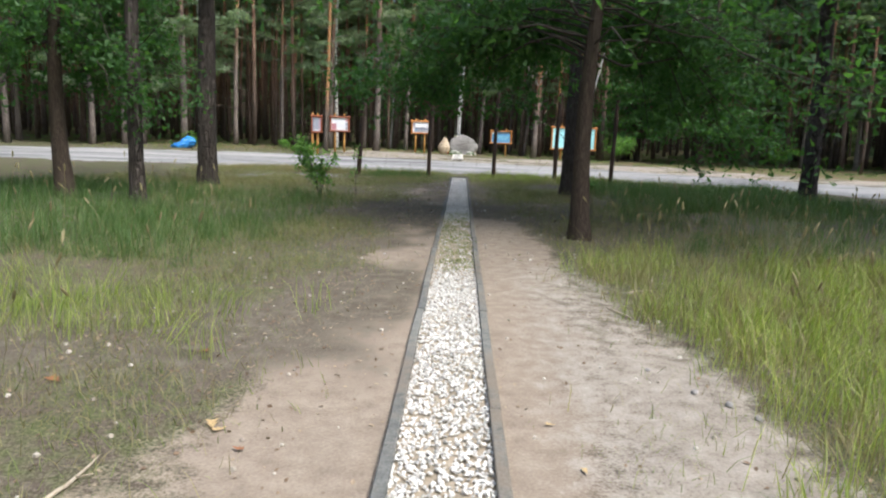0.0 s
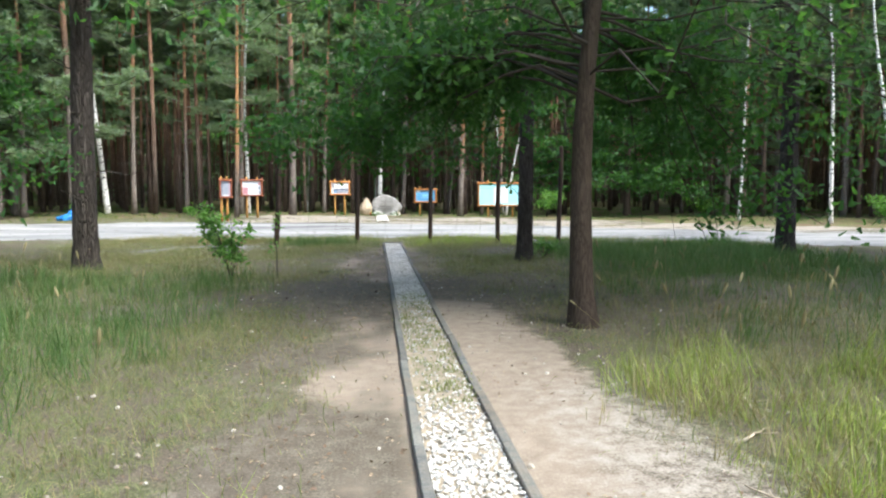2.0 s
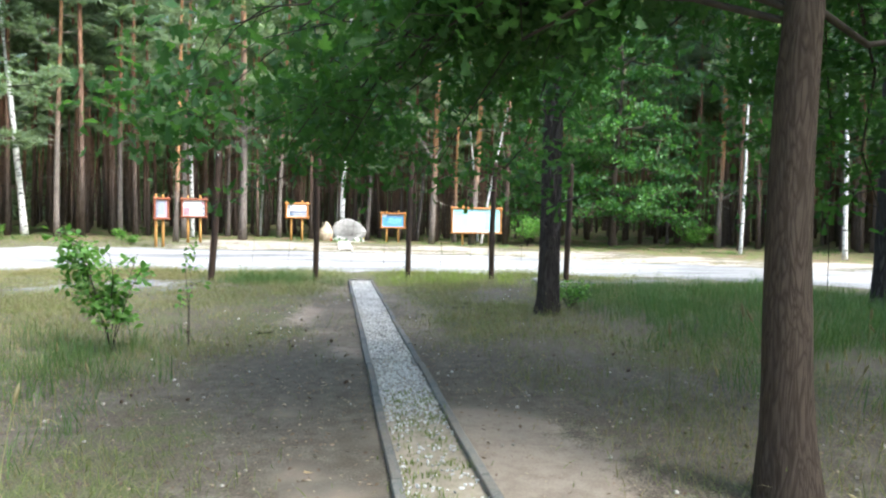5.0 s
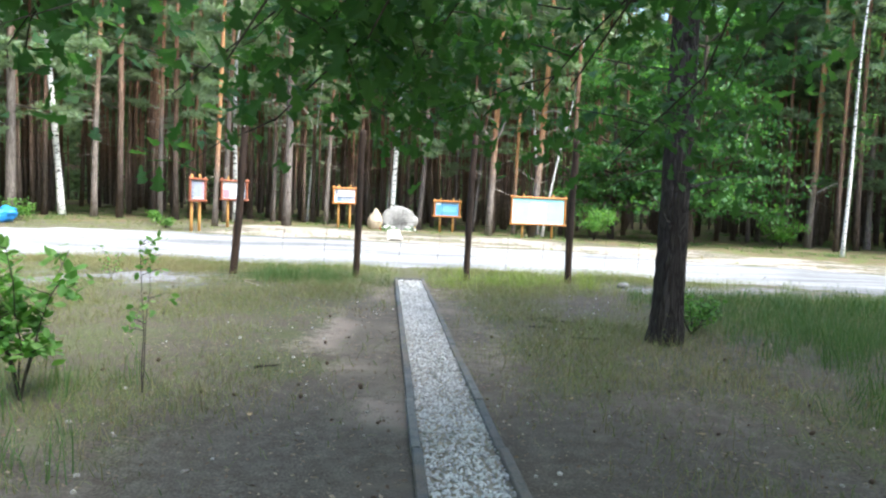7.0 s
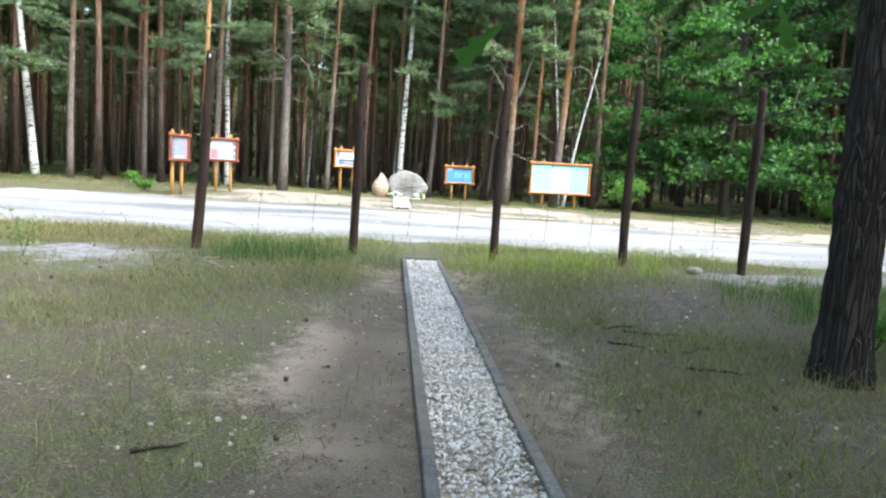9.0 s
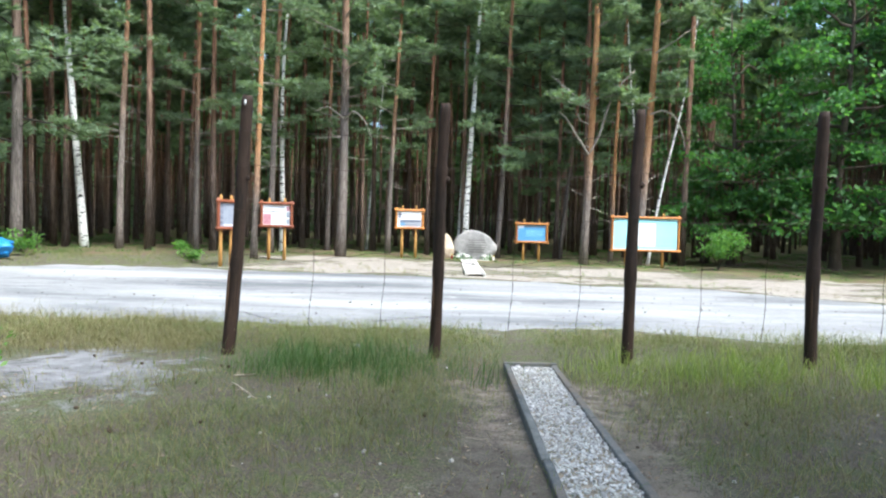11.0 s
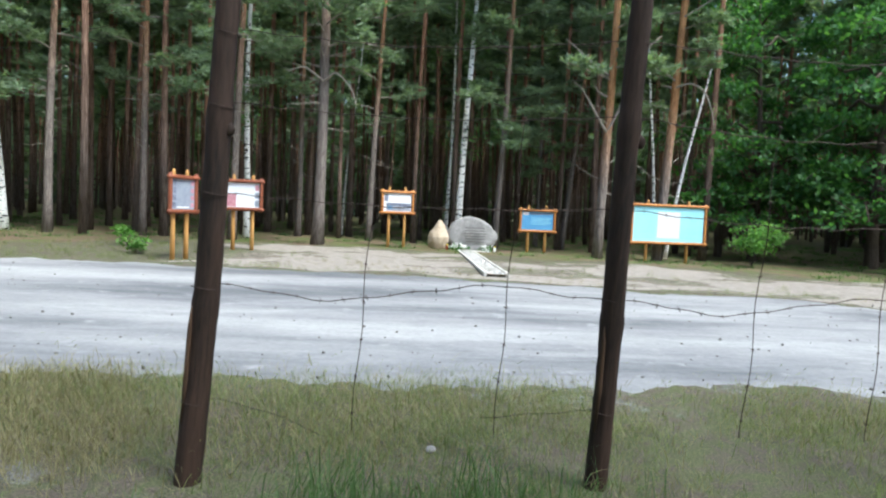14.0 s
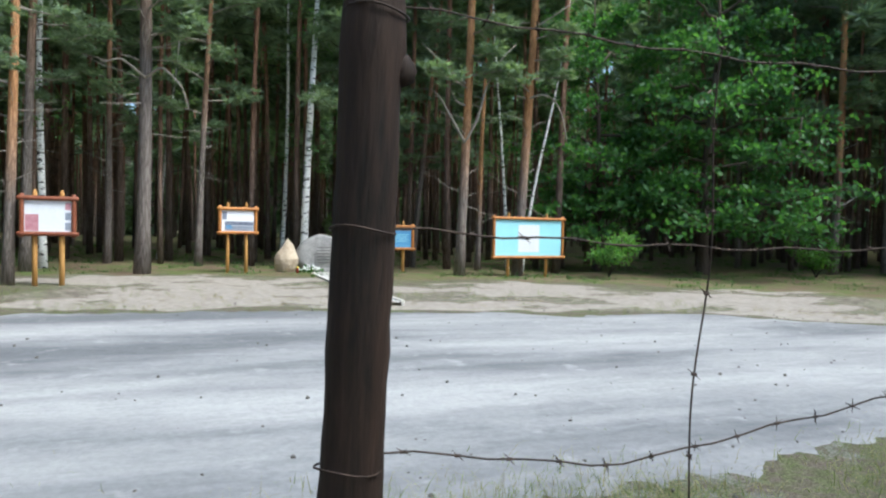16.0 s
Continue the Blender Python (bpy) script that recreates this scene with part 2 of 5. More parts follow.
def birch_bark():
    m, t, b = nodes_of("birch_bark", 0.7, 0.3)
    marks = tex_noise(t, coords(t, "Object", (1, 1, 2.6)), 5.0, 4)
    thin = tex_noise(t, coords(t, "Object", (1, 1, 7)), 6.0, 3)
    f = mathn(t, "MAXIMUM", ramp(t, marks, [(0.56, (0, 0, 0)), (0.60, (1, 1, 1))]), ramp(t, thin, [(0.64, (0, 0, 0)), (0.66, (0.8, 0.8, 0.8))]))
    pale = mixc(t, tex_noise(t, coords(t, "Object"), 3.0), (0.70, 0.68, 0.65), (0.88, 0.87, 0.85))
    t.links.new(mixc(t, f, pale, (0.05, 0.045, 0.04)), b.inputs["Base Color"])
    bump(t, b, f, 0.4, 0.006)
    return m


M_birch = birch_bark()


# ---- mesh helpers (numpy) ----
RNG = np.random.default_rng(7)


def mesh_of(name, V, F, mat, smooth=False):
    V, F = np.asarray(V, np.float32), np.asarray(F, np.int32)
    me = bpy.data.meshes.new(name)
    me.vertices.add(len(V))
    me.vertices.foreach_set("co", V.ravel())
    me.loops.add(F.size)
    me.loops.foreach_set("vertex_index", F.ravel())
    me.polygons.add(len(F))
    me.polygons.foreach_set("loop_start", np.arange(0, F.size, F.shape[1], dtype=np.int32))
    me.polygons.foreach_set("use_smooth", np.full(len(F), smooth))
    me.update(calc_edges=True)
    me.validate()
    me.materials.append(mat)
    return me


def part(name, VF, mat, parent=None, label="", smooth=False):
    """One mesh object under a thing or a part, in the parent's own space."""
    ob = new(name, mesh_of(name, *VF, mat, smooth))
    ob.parent = parent
    return tagged(ob, label)


def join(*pieces):
    V, F, n = [], [], 0
    for v, f in pieces:
        V.append(np.asarray(v, float)), F.append(np.asarray(f, int) + n)
        n += len(v)
    return np.concatenate(V), np.concatenate(F)


def moved(VF, m):
    m = np.array(m)
    return VF[0] @ m[:3, :3].T + m[:3, 3], VF[1]


def scattered(VF, R, P):
    """Copies of one small mesh, by turns R (n,3,3) and places P (n,3), in one mesh."""
    v, f = np.asarray(VF[0], float), np.asarray(VF[1], int)
    V = np.einsum("nij,kj->nki", R, v) + P[:, None]
    F = f[None] + (np.arange(len(P)) * len(v))[:, None, None]
    return V.reshape(-1, 3), F.reshape(-1, f.shape[1])


def turns(n, rng, tilt=0.3, size=(0.8, 1.2), up=None):
    """Random turns about z with some tilt, and sizes."""
    a, b, c = rng.uniform(0, 2 * np.pi, n), rng.normal(0, tilt, n), rng.normal(0, tilt, n)
    z, o = np.zeros(n), np.ones(n)
    Rz = np.stack([np.cos(a), -np.sin(a), z, np.sin(a), np.cos(a), z, z, z, o], 1).reshape(n, 3, 3)
    Rx = np.stack([o, z, z, z, np.cos(b), -np.sin(b), z, np.sin(b), np.cos(b)], 1).reshape(n, 3, 3)
    Ry = np.stack([np.cos(c), z, np.sin(c), z, o, z, -np.sin(c), z, np.cos(c)], 1).reshape(n, 3, 3)
    return Rz @ Rx @ Ry * rng.uniform(*size, n)[:, None, None]


def tube(P, r, sides=8, caps=True, wob=0.0, rng=None):
    """A round bar along the points P with the radii r, in triangles."""
    P = np.asarray(P, float)
    r = np.broadcast_to(np.asarray(r, float), (len(P),))
    T = np.gradient(P, axis=0)
    T /= np.linalg.norm(T, axis=1, keepdims=True) + 1e-9
    ref = np.where(np.abs(T[:, 2:3]) > 0.9, [[1.0, 0, 0]], [[0, 0, 1.0]])
    A = np.cross(T, ref)
    A /= np.linalg.norm(A, axis=1, keepdims=True) + 1e-9
    B = np.cross(T, A)
    th = np.arange(sides) * 2 * np.pi / sides
    k = 1 + (rng.normal(0, wob, (len(P), sides)) if wob and rng is not None else 0)
    V = P[:, None] + (np.cos(th)[None, :, None] * A[:, None] + np.sin(th)[None, :, None] * B[:, None]) * (r[:, None] * k)[..., None]
    i = np.arange(len(P) - 1)[:, None] * sides
    j = np.arange(sides)[None]
    a, b = i + j, i + (j + 1) % sides
    F = np.concatenate([np.stack([a, b, b + sides], -1).reshape(-1, 3), np.stack([a, b + sides, a + sides], -1).reshape(-1, 3)])
    V = V.reshape(-1, 3)
    if caps:
        n = len(V)
        V = np.concatenate([V, P[:1], P[-1:]])
        j = np.arange(sides)
        e = (len(P) - 1) * sides
        F = np.concatenate([F, np.stack([np.full(sides, n), (j + 1) % sides, j], -1), np.stack([np.full(sides, n + 1), e + j, e + (j + 1) % sides], -1)])
    return V, F


def box(sx, sy, sz, bevel=0.0, at=(0, 0, 0)):
    """A block with bevelled edges, centred at the place given, in triangles."""
    bm = bmesh.new()
    bmesh.ops.create_cube(bm, size=1)
    bmesh.ops.scale(bm, vec=(sx, sy, sz), verts=bm.verts)
    if bevel:
        bmesh.ops.bevel(bm, geom=bm.edges[:], offset=bevel, segments=1, affect="EDGES")
    bmesh.ops.triangulate(bm, faces=bm.faces[:])
    V = np.array([v.co[:] for v in bm.verts]) + np.array(at)
    F = np.array([[v.index for v in f.verts] for f in bm.faces])
    bm.free()
    return V, F


def ball(sub=1, scale=(1, 1, 1)):
    bm = bmesh.new()
    bmesh.ops.create_icosphere(bm, subdivisions=sub, radius=1)
    V = np.array([v.co[:] for v in bm.verts]) * np.array(scale)
    F = np.array([[v.index for v in f.verts] for f in bm.faces])
    bm.free()
    return V, F


def lumpy(VF, amount, freq, seed=0.0):
    V = np.array([Vector(v) * (1 + amount * noise.fractal(Vector(v) * freq + Vector((seed, seed * 2, 0)), 1.0, 2.0, 4)) for v in VF[0]])
    return V, VF[1]


def thing(name, m, label, category, group="", kind=""):
    e = new(name)
    e.empty_display_size = 0.2
    e.matrix_basis = m
    return tagged(e, label, category, group, kind)


def snoise(x, y, f, seed=0.0):
    """Smooth noise over the plan, about -1 to 1."""
    x, y = np.asarray(x, float) * f + seed * 3.1, np.asarray(y, float) * f + seed * 1.7
    s = np.zeros(np.broadcast(x, y).shape)
    for k, (a, b, c, w) in enumerate([(1.0, 0.35, 0.3, 0.42), (-0.6, 1.1, 1.9, 0.36), (1.9, -1.3, 4.1, 0.26), (2.3, 2.1, 0.7, 0.22), (-3.7, 2.9, 2.2, 0.15), (5.1, 4.3, 5.3, 0.1)]):
        s = s + w * np.sin(a * x + b * y + c + 0.9 * np.sin(0.7 * b * x - a * y + k))
    return s


def step(a, b, v):
    u = np.clip((np.asarray(v, float) - a) / (b - a), 0, 1)
    return u * u * (3 - 2 * u)


# ---- the lie of the land ----
def road_near(x):
    x = np.asarray(x, float)
    u = np.clip(x - 1, 0, 13)
    return 20.45 - 0.035 * u * u - 0.91 * np.clip(x - 14, 0, 400) - 0.02 * np.clip(-8 - x, 0, 400)


def road_far(x):
    x = np.asarray(x, float)
    u = np.clip(x + 4, 0, 18)
    return 29.4 - 0.0215 * u * u - 0.85 * np.clip(x - 14, 0, 400) - 0.25 * np.clip(-10 - x, 0, 12)


def land(x, y):
    """Height of the ground."""
    x, y = np.asarray(x, float), np.asarray(y, float)
    far = step(18, 36, y) * np.clip(0.17 - 0.012 * x, 0.05, 0.36)
    hump = 0.10 * np.exp(-((x - 7) / 3.5) ** 2 - ((y - 11.5) / 4) ** 2) + 0.10 * step(2.5, 7, -x) * step(16, 10, y)
    flat = step(0.5, 2.2, np.abs(x))
    rough = flat * (0.035 * snoise(x, y, 0.9) + 0.012 * snoise(x, y, 3.7, 2))
    rough = rough * (1 - 0.75 * step(-0.5, 1, y - road_near(x)) * step(-0.5, 1, road_far(x) - y))
    dip = -0.06 * step(14.5, 16.5, y) * step(18.5, 17.6, y) * np.exp(-((np.abs(x) - 0.4) / 0.55) ** 2) * step(0.24, 0.3, np.abs(x))
    return far + hump * flat + rough + dip


# ---- ground: one sheet to the horizon ----
def axis(fine_lo, fine_hi, stepsize, edge):
    mid = np.arange(fine_lo, fine_hi + 1e-6, stepsize)
    out = np.geomspace(stepsize * 1.5, edge, 34)
    return np.concatenate([fine_lo - out[::-1], mid, fine_hi + out])


def bare(x, y):
    """How bare the trodden earth is, beside the gravel strip."""
    w = 1.02 + 0.24 * snoise(x, y, 1.3, 1) + 0.1 * snoise(x, y, 4.1, 3)
    a = 1 - step(w - 0.5, w + 0.55, np.abs(x))
    return a * (1 - 0.5 * step(7, 10, y)) * (1 - step(17.3, 18.4, y)) + 0.3 * step(0.1, 0.6, snoise(x, y, 0.8, 5)) * step(7, 9, y) * (1 - step(17, 18.5, y)) * (np.abs(x) < 4.5)


def sandy(x, y):
    """Pale sand: the verge beyond the road, the washed-out patch before the fence, and beside the strip, with sunlight
    painted in.
    """
    verge = step(-0.4, 0.5, y - road_far(x)) * (1 - step(5.5, 8.5, y - road_far(x) + 1.2 * snoise(x, y, 0.5)))
    left = np.exp(-(((x + 5.0) / 2.1) ** 2 + ((y - 17.2) / 1.75) ** 2) ** 2)
    breakup = 0.45 + 0.6 * step(-0.35, 0.3, snoise(x, y, 2.3, 6) + 0.5 * snoise(x, y, 6.0, 2))
    right = np.exp(-(((x - 6.2) / 2.6) ** 2 + ((y - 17.6) / 1.0) ** 2) ** 2)
    brink = 0.42 * step(-1.5, -0.1, y - road_near(x)) * step(1.2, 0.8, y - road_near(x)) * step(-0.3, 0.35, snoise(x, y, 1.9, 9) + 0.6 * snoise(x, y, 5.2, 1))
    # pale sand right of the strip, which also paints in the pool of sunlight
    pale = 0.55 * np.exp(-(((x - 1.05) / 0.72) ** 2) ** 1.5) * step(5.2, 2.5, y) + 0.25 * np.exp(-((x - 1.5) / 0.6) ** 2) * step(1.0, -0.5, y)
    return np.clip(pale + brink + verge * (1 - 0.85 * step(6.3, 8.6, -x + 0.7 * snoise(x, y, 1.2, 4))) * (0.42 + 0.6 * step(-0.35, 0.35, snoise(0.5 * x, y, 1.4, 12) + 0.3 * snoise(x, y, 4.0, 2))) + 0.8 * left * breakup + right * breakup, 0, 1)


def needles(x, y):
    """Old leaves and needles on the ground on the near side of the road."""
    a = 0.8 * step(4.5, 8, y) * step(17.4, 16.0, y) * (0.62 + 0.6 * snoise(x, y, 1.2, 11)) * step(6, 3.5, np.abs(x)) * (1 - 0.75 * step(10.2, 11.4, y) * step(0.6, 1.2, -x)) * (1 - 0.7 * step(0.6, 0.9, x) * step(1.9, 1.5, x) * step(10.5, 12, y))
    a = a + 0.72 * step(-2.0, -1.2, x) * step(-0.1, -0.4, x) * step(-2.0, 1.5, y) * step(10, 8, y) * (0.8 + 0.6 * snoise(x, y, 2.2, 4))
    return np.clip(a + 0.75 * np.exp(-((x + 2.3) / 1.1) ** 2 - ((y - 0.2) / 1.3) ** 2) + 0.4 * step(1.2, 2, x) * step(4, 5, y) * step(9, 7, y), 0, 1)


def woods(x, y):
    return step(6.2, 9, y - road_far(x) + 3.5 * step(8, 12, -x) + 2.0 * step(9, 14, x) + 0.8 * snoise(x, y, 0.6, 3))


def make_ground():
    X, Y = axis(-14, 14, 0.14, 420), axis(-7, 42, 0.14, 420)
    gx, gy = np.meshgrid(X, Y)
    V = np.stack([gx.ravel(), gy.ravel(), land(gx, gy).ravel()], 1)
    # a bed for the gravel strip, sunk a little
    sunk = (np.abs(V[:, 0]) < 0.27) & (V[:, 1] < 18.2)
    V[sunk, 2] -= 0.03
    n = len(X)
    i, j = np.meshgrid(np.arange(len(Y) - 1), np.arange(n - 1), indexing="ij")
    a = (i * n + j).ravel()
    F = np.stack([a, a + 1, a + n + 1, a + n], 1)
    m, t, b = nodes_of("ground_soil", 0.95, 0.1)
    at = t.nodes.new("ShaderNodeAttribute")
    at.attribute_name = "zones"
    sep = t.nodes.new("ShaderNodeSeparateColor")
    t.links.new(at.outputs["Color"], sep.inputs[0])
    v = coords(t, "World")
    n1, n2, n3 = tex_noise(t, v, 1.1, 6), tex_noise(t, v, 7, 6), tex_noise(t, v, 60, 5, 0.7)
    grain = mathn(t, "ADD", mathn(t, "MULTIPLY", n2, 0.5), mathn(t, "MULTIPLY", n3, 0.5))
    turf = mixc(t, ramp(t, mathn(t, "ADD", mathn(t, "MULTIPLY", n2, 0.6), mathn(t, "MULTIPLY", n1, 0.4)), [(0.44, (0, 0, 0)), (0.56, (1, 1, 1))]), ramp(t, n3, [(0.36, (0.06, 0.05, 0.039)), (0.5, (0.118, 0.098, 0.076)), (0.66, (0.21, 0.18, 0.142))]), ramp(t, n3, [(0.36, (0.05, 0.06, 0.028)), (0.5, (0.105, 0.115, 0.056)), (0.66, (0.20, 0.20, 0.11))]))
    dirt = ramp(t, grain, [(0.34, (0.20, 0.162, 0.13)), (0.5, (0.28, 0.232, 0.186)), (0.68, (0.38, 0.322, 0.262))])
    sand = ramp(t, grain, [(0.36, (0.20, 0.175, 0.148)), (0.5, (0.295, 0.262, 0.226)), (0.66, (0.40, 0.365, 0.322))])
    grey = ramp(t, mathn(t, "ADD", mathn(t, "MULTIPLY", grain, 0.6), mathn(t, "MULTIPLY", tex_noise(t, v, 2.6, 6), 0.4)), [(0.40, (0.105, 0.098, 0.094)), (0.47, (0.20, 0.195, 0.195)), (0.60, (0.315, 0.308, 0.31))])
    here = t.nodes.new("ShaderNodeSeparateXYZ")
    t.links.new(v, here.inputs[0])
    side = ramp(t, mathn(t, "MULTIPLY", mathn(t, "SUBTRACT", here.outputs[1], 8.0), 0.0625), [(0.0, (0, 0, 0)), (0.12, (1, 1, 1)), (0.86, (1, 1, 1)), (1.0, (0, 0, 0))])
    sand = mixc(t, side, sand, grey)
    duff = mixc(t, ramp(t, n1, [(0.42, (0, 0, 0)), (0.6, (1, 1, 1))]), ramp(t, n3, [(0.3, (0.085, 0.062, 0.042)), (0.7, (0.22, 0.16, 0.108))]), ramp(t, n3, [(0.3, (0.06, 0.082, 0.028)), (0.7, (0.16, 0.185, 0.065))]))

    def edge(fac):
        k = mathn(t, "ADD", fac, mathn(t, "MULTIPLY", mathn(t, "SUBTRACT", grain, 0.5), 1.5))
        return ramp(t, k, [(0.36, (0, 0, 0)), (0.62, (1, 1, 1))])

    fallen = ramp(t, mathn(t, "ADD", mathn(t, "MULTIPLY", n3, 0.65), mathn(t, "MULTIPLY", n2, 0.35)), [(0.36, (0.072, 0.060, 0.046)), (0.5, (0.130, 0.112, 0.088)), (0.64, (0.228, 0.203, 0.165))])
    c = mixc(t, edge(sep.outputs[0]), turf, dirt)
    c = mixc(t, edge(at.outputs["Alpha"]), c, fallen)
    c = mixc(t, edge(sep.outputs[2]), c, duff)
    c = mixc(t, edge(sep.outputs[1]), c, sand)
    t.links.new(c, b.inputs["Base Color"])
    bump(t, b, mathn(t, "ADD", grain, mathn(t, "MULTIPLY", tex_noise(t, v, 190, 3), 0.35)), 0.5, 0.02)
    ob = new("ground", mesh_of("ground", V, F, m, True))
    z = ob.data.attributes.new("zones", "FLOAT_COLOR", "POINT")
    x, y = V[:, 0], V[:, 1]
    z.data.foreach_set("color", np.stack([np.clip(bare(x, y), 0, 1), sandy(x, y), woods(x, y), needles(x, y)], 1).astype(np.float32).ravel())
    tagged(ob, "sandy woodland ground with thin turf, trodden earth and pine duff", "ground", kind="structure")


def make_road():
    xs = np.concatenate([np.linspace(-160, -18, 60)[:-1], np.arange(-18, 18, 0.1), np.linspace(18, 160, 60)])
    u = np.concatenate([np.linspace(0, 0.12, 40), np.linspace(0.12, 0.92, 30)[1:], np.linspace(0.92, 1, 24)[1:]])
    gx, gu = np.meshgrid(xs, u)
    y0 = road_near(gx) + 0.28 * snoise(gx, 0 * gx, 1.1) + 0.12 * snoise(gx, 0 * gx + 3, 4.5) + 0.07 * snoise(gx, 0 * gx + 2, 15)
    y1 = road_far(gx) + 0.35 * snoise(gx, 0 * gx + 9, 0.9) + 0.12 * snoise(gx, 0 * gx + 5, 4.0)
    gy = y0 + (y1 - y0) * gu
    lift = 0.035 * np.minimum(1, np.minimum(gu, 1 - gu) * 14) - 0.012
    ruts = -0.018 * (np.exp(-((gu - 0.32) / 0.05) ** 2) + np.exp(-((gu - 0.62) / 0.05) ** 2))
    V = np.stack([gx, gy, land(gx, gy) + lift + ruts * 0.6 + 0.004 * snoise(gx, gy, 5)], -1).reshape(-1, 3)
    n = len(xs)
    i, j = np.meshgrid(np.arange(len(u) - 1), np.arange(n - 1), indexing="ij")
    a = (i * n + j).ravel()
    m, t, b = nodes_of("white_road_sand", 0.95, 0.1)
    v = coords(t, "World")
    streak = tex_noise(t, coords(t, "World", (0.17, 0.85, 1)), 0.8, 6, 0.58)
    fine = tex_noise(t, v, 45, 5, 0.7)
    blot = tex_noise(t, v, 3.2, 5)
    # darker streaks stretched along the road by noise
    c = ramp(t, streak, [(0.34, (0.165, 0.168, 0.176)), (0.46, (0.275, 0.276, 0.28)), (0.54, (0.33, 0.328, 0.328)), (0.64, (0.40, 0.396, 0.392))])
    c = mixc(t, mathn(t, "MULTIPLY", fine, 0.4), c, mixc(t, 1.0, c, (0.7, 0.69, 0.68), "MULTIPLY"))
    mid = tex_noise(t, coords(t, "World", (0.5, 1.3, 1)), 4.5, 6, 0.7)
    clod = ramp(t, tex_noise(t, v, 16, 5, 0.75), [(0.4, (0.5, 0.5, 0.5)), (0.56, (1, 1, 1)), (0.72, (1.2, 1.2, 1.2))])
    c = mixc(t, 0.22, c, mixc(t, 1.0, c, clod, "MULTIPLY"))
    c = mixc(t, 1.0, c, ramp(t, mid, [(0.32, (0.86, 0.86, 0.87)), (0.5, (1, 1, 1)), (0.68, (1.06, 1.055, 1.05))]), "MULTIPLY")
    c = mixc(t, ramp(t, blot, [(0.6, (0, 0, 0)), (0.75, (0.5, 0.5, 0.5))]), c, (0.42, 0.414, 0.408))
    t.links.new(c, b.inputs["Base Color"])
    bump(t, b, mathn(t, "ADD", mathn(t, "ADD", streak, mid), mathn(t, "MULTIPLY", fine, 0.3)), 0.35, 0.03)
    ob = new("road", mesh_of("road", V, np.stack([a, a + 1, a + n + 1, a + n], 1), m, True))
    tagged(ob, "pale sandy forest road with wheel ruts and darker lengthwise streaks", "road", kind="structure")


make_ground()
make_road()


# ---- gravel strips with concrete edging ----
STONE = (np.array([[1, 0, 0], [-1, 0, 0], [0, 1, 0], [0, -1, 0], [0, 0, 1], [0, 0, -1], [0.62, 0.6, 0.5], [-0.6, 0.62, 0.45], [0.55, -0.62, 0.5], [-0.62, -0.55, 0.5]], float),
         np.array([[4, 6, 7], [4, 7, 9], [4, 9, 8], [4, 8, 6], [6, 0, 2], [6, 2, 7], [7, 2, 1], [7, 1, 9], [9, 1, 3], [9, 3, 8], [8, 3, 0], [8, 0, 6], [5, 2, 0], [5, 1, 2], [5, 3, 1], [5, 0, 3]]))


def gravel_strip(name, y0, y1, top, label, per_m2, rng, x0=0.0, stone=None):
    """A strip of loose gravel between two rows of concrete edging stones."""
    base = land(0, (y0 + y1) / 2) if y0 > 20 else 0.0
    e = thing(name, pose(x0, 0, float(base)), label, "path", kind="structure")
    n = int((y1 - y0) / 0.12)
    ys = np.linspace(y0, y1, n)
    gx, gy = np.meshgrid(np.linspace(-0.235, 0.235, 7), ys)
    V = np.stack([gx, gy, top - 0.028 + 0.006 * snoise(gx, gy, 6)], -1).reshape(-1, 3)
    i, j = np.meshgrid(np.arange(n - 1), np.arange(6), indexing="ij")
    a = (i * 7 + j).ravel()
    part("gravel_bed", (V, np.stack([a, a + 1, a + 8, a + 7], 1)), plain("gravel_bed_soil", (0.24, 0.20, 0.145), (0.40, 0.345, 0.27), 14, space="World"), e)
    k = int((y1 - y0) * 0.44 * per_m2)
    P = np.stack([rng.uniform(-0.225, 0.225, k), rng.uniform(y0, y1, k), np.zeros(k)], 1)
    # thinner where turf has grown over the middle of the strip
    keep = rng.uniform(0, 1, k) < 1 - 0.88 * step(1.6, 3.4, P[:, 1]) * step(8.2, 6.8, P[:, 1]) * (y0 < 20)
    P = P[keep]
    k = len(P)
    P[:, 2] = top - 0.024 + rng.uniform(0, 0.016, k)
    R = turns(k, rng, 0.5) * np.stack([rng.uniform(0.008, 0.018, k), rng.uniform(0.007, 0.014, k), rng.uniform(0.005, 0.010, k)], 1)[:, None, :]
    g = part("gravel", scattered(STONE, R, P), M_gravel, e, "white crushed stone")
    g["kind"] = "stuff"
    kerb = mesh_of("kerb_stone", *box(0.06, 0.994, 0.22, 0.006), stone or M_kerb)
    cross = mesh_of("kerb_stone", *box(0.56, 0.06, 0.22, 0.006), stone or M_kerb)
    for y in np.arange(y0, y1 - 0.5, 1.0):
        for s in (-1, 1):
            k = new("kerb_stone", kerb)
            k.parent = e
            k.matrix_basis = pose(s * 0.25 + rng.normal(0, 0.003), y + 0.5, top - 0.11 + 0.014 + rng.normal(0, 0.003), rng.normal(0, 0.25), rng.normal(0, 0.8), rng.normal(0, 0.25))
    k = new("kerb_stone", cross)
    k.parent = e
    k.matrix_basis = pose(0, y1 + 0.032, top - 0.11 + 0.026, 0, 0, 0.4)


gravel_strip("gravel_path", -6.0, 18.0, 0.03, "narrow white gravel path edged with grey concrete", 2100, np.random.default_rng(3))
gravel_strip("memorial_path", 29.7, 37.7, 0.045, "short gravel walkway with concrete edging before the boulder", 1300, np.random.default_rng(4), -0.14, M_slab)


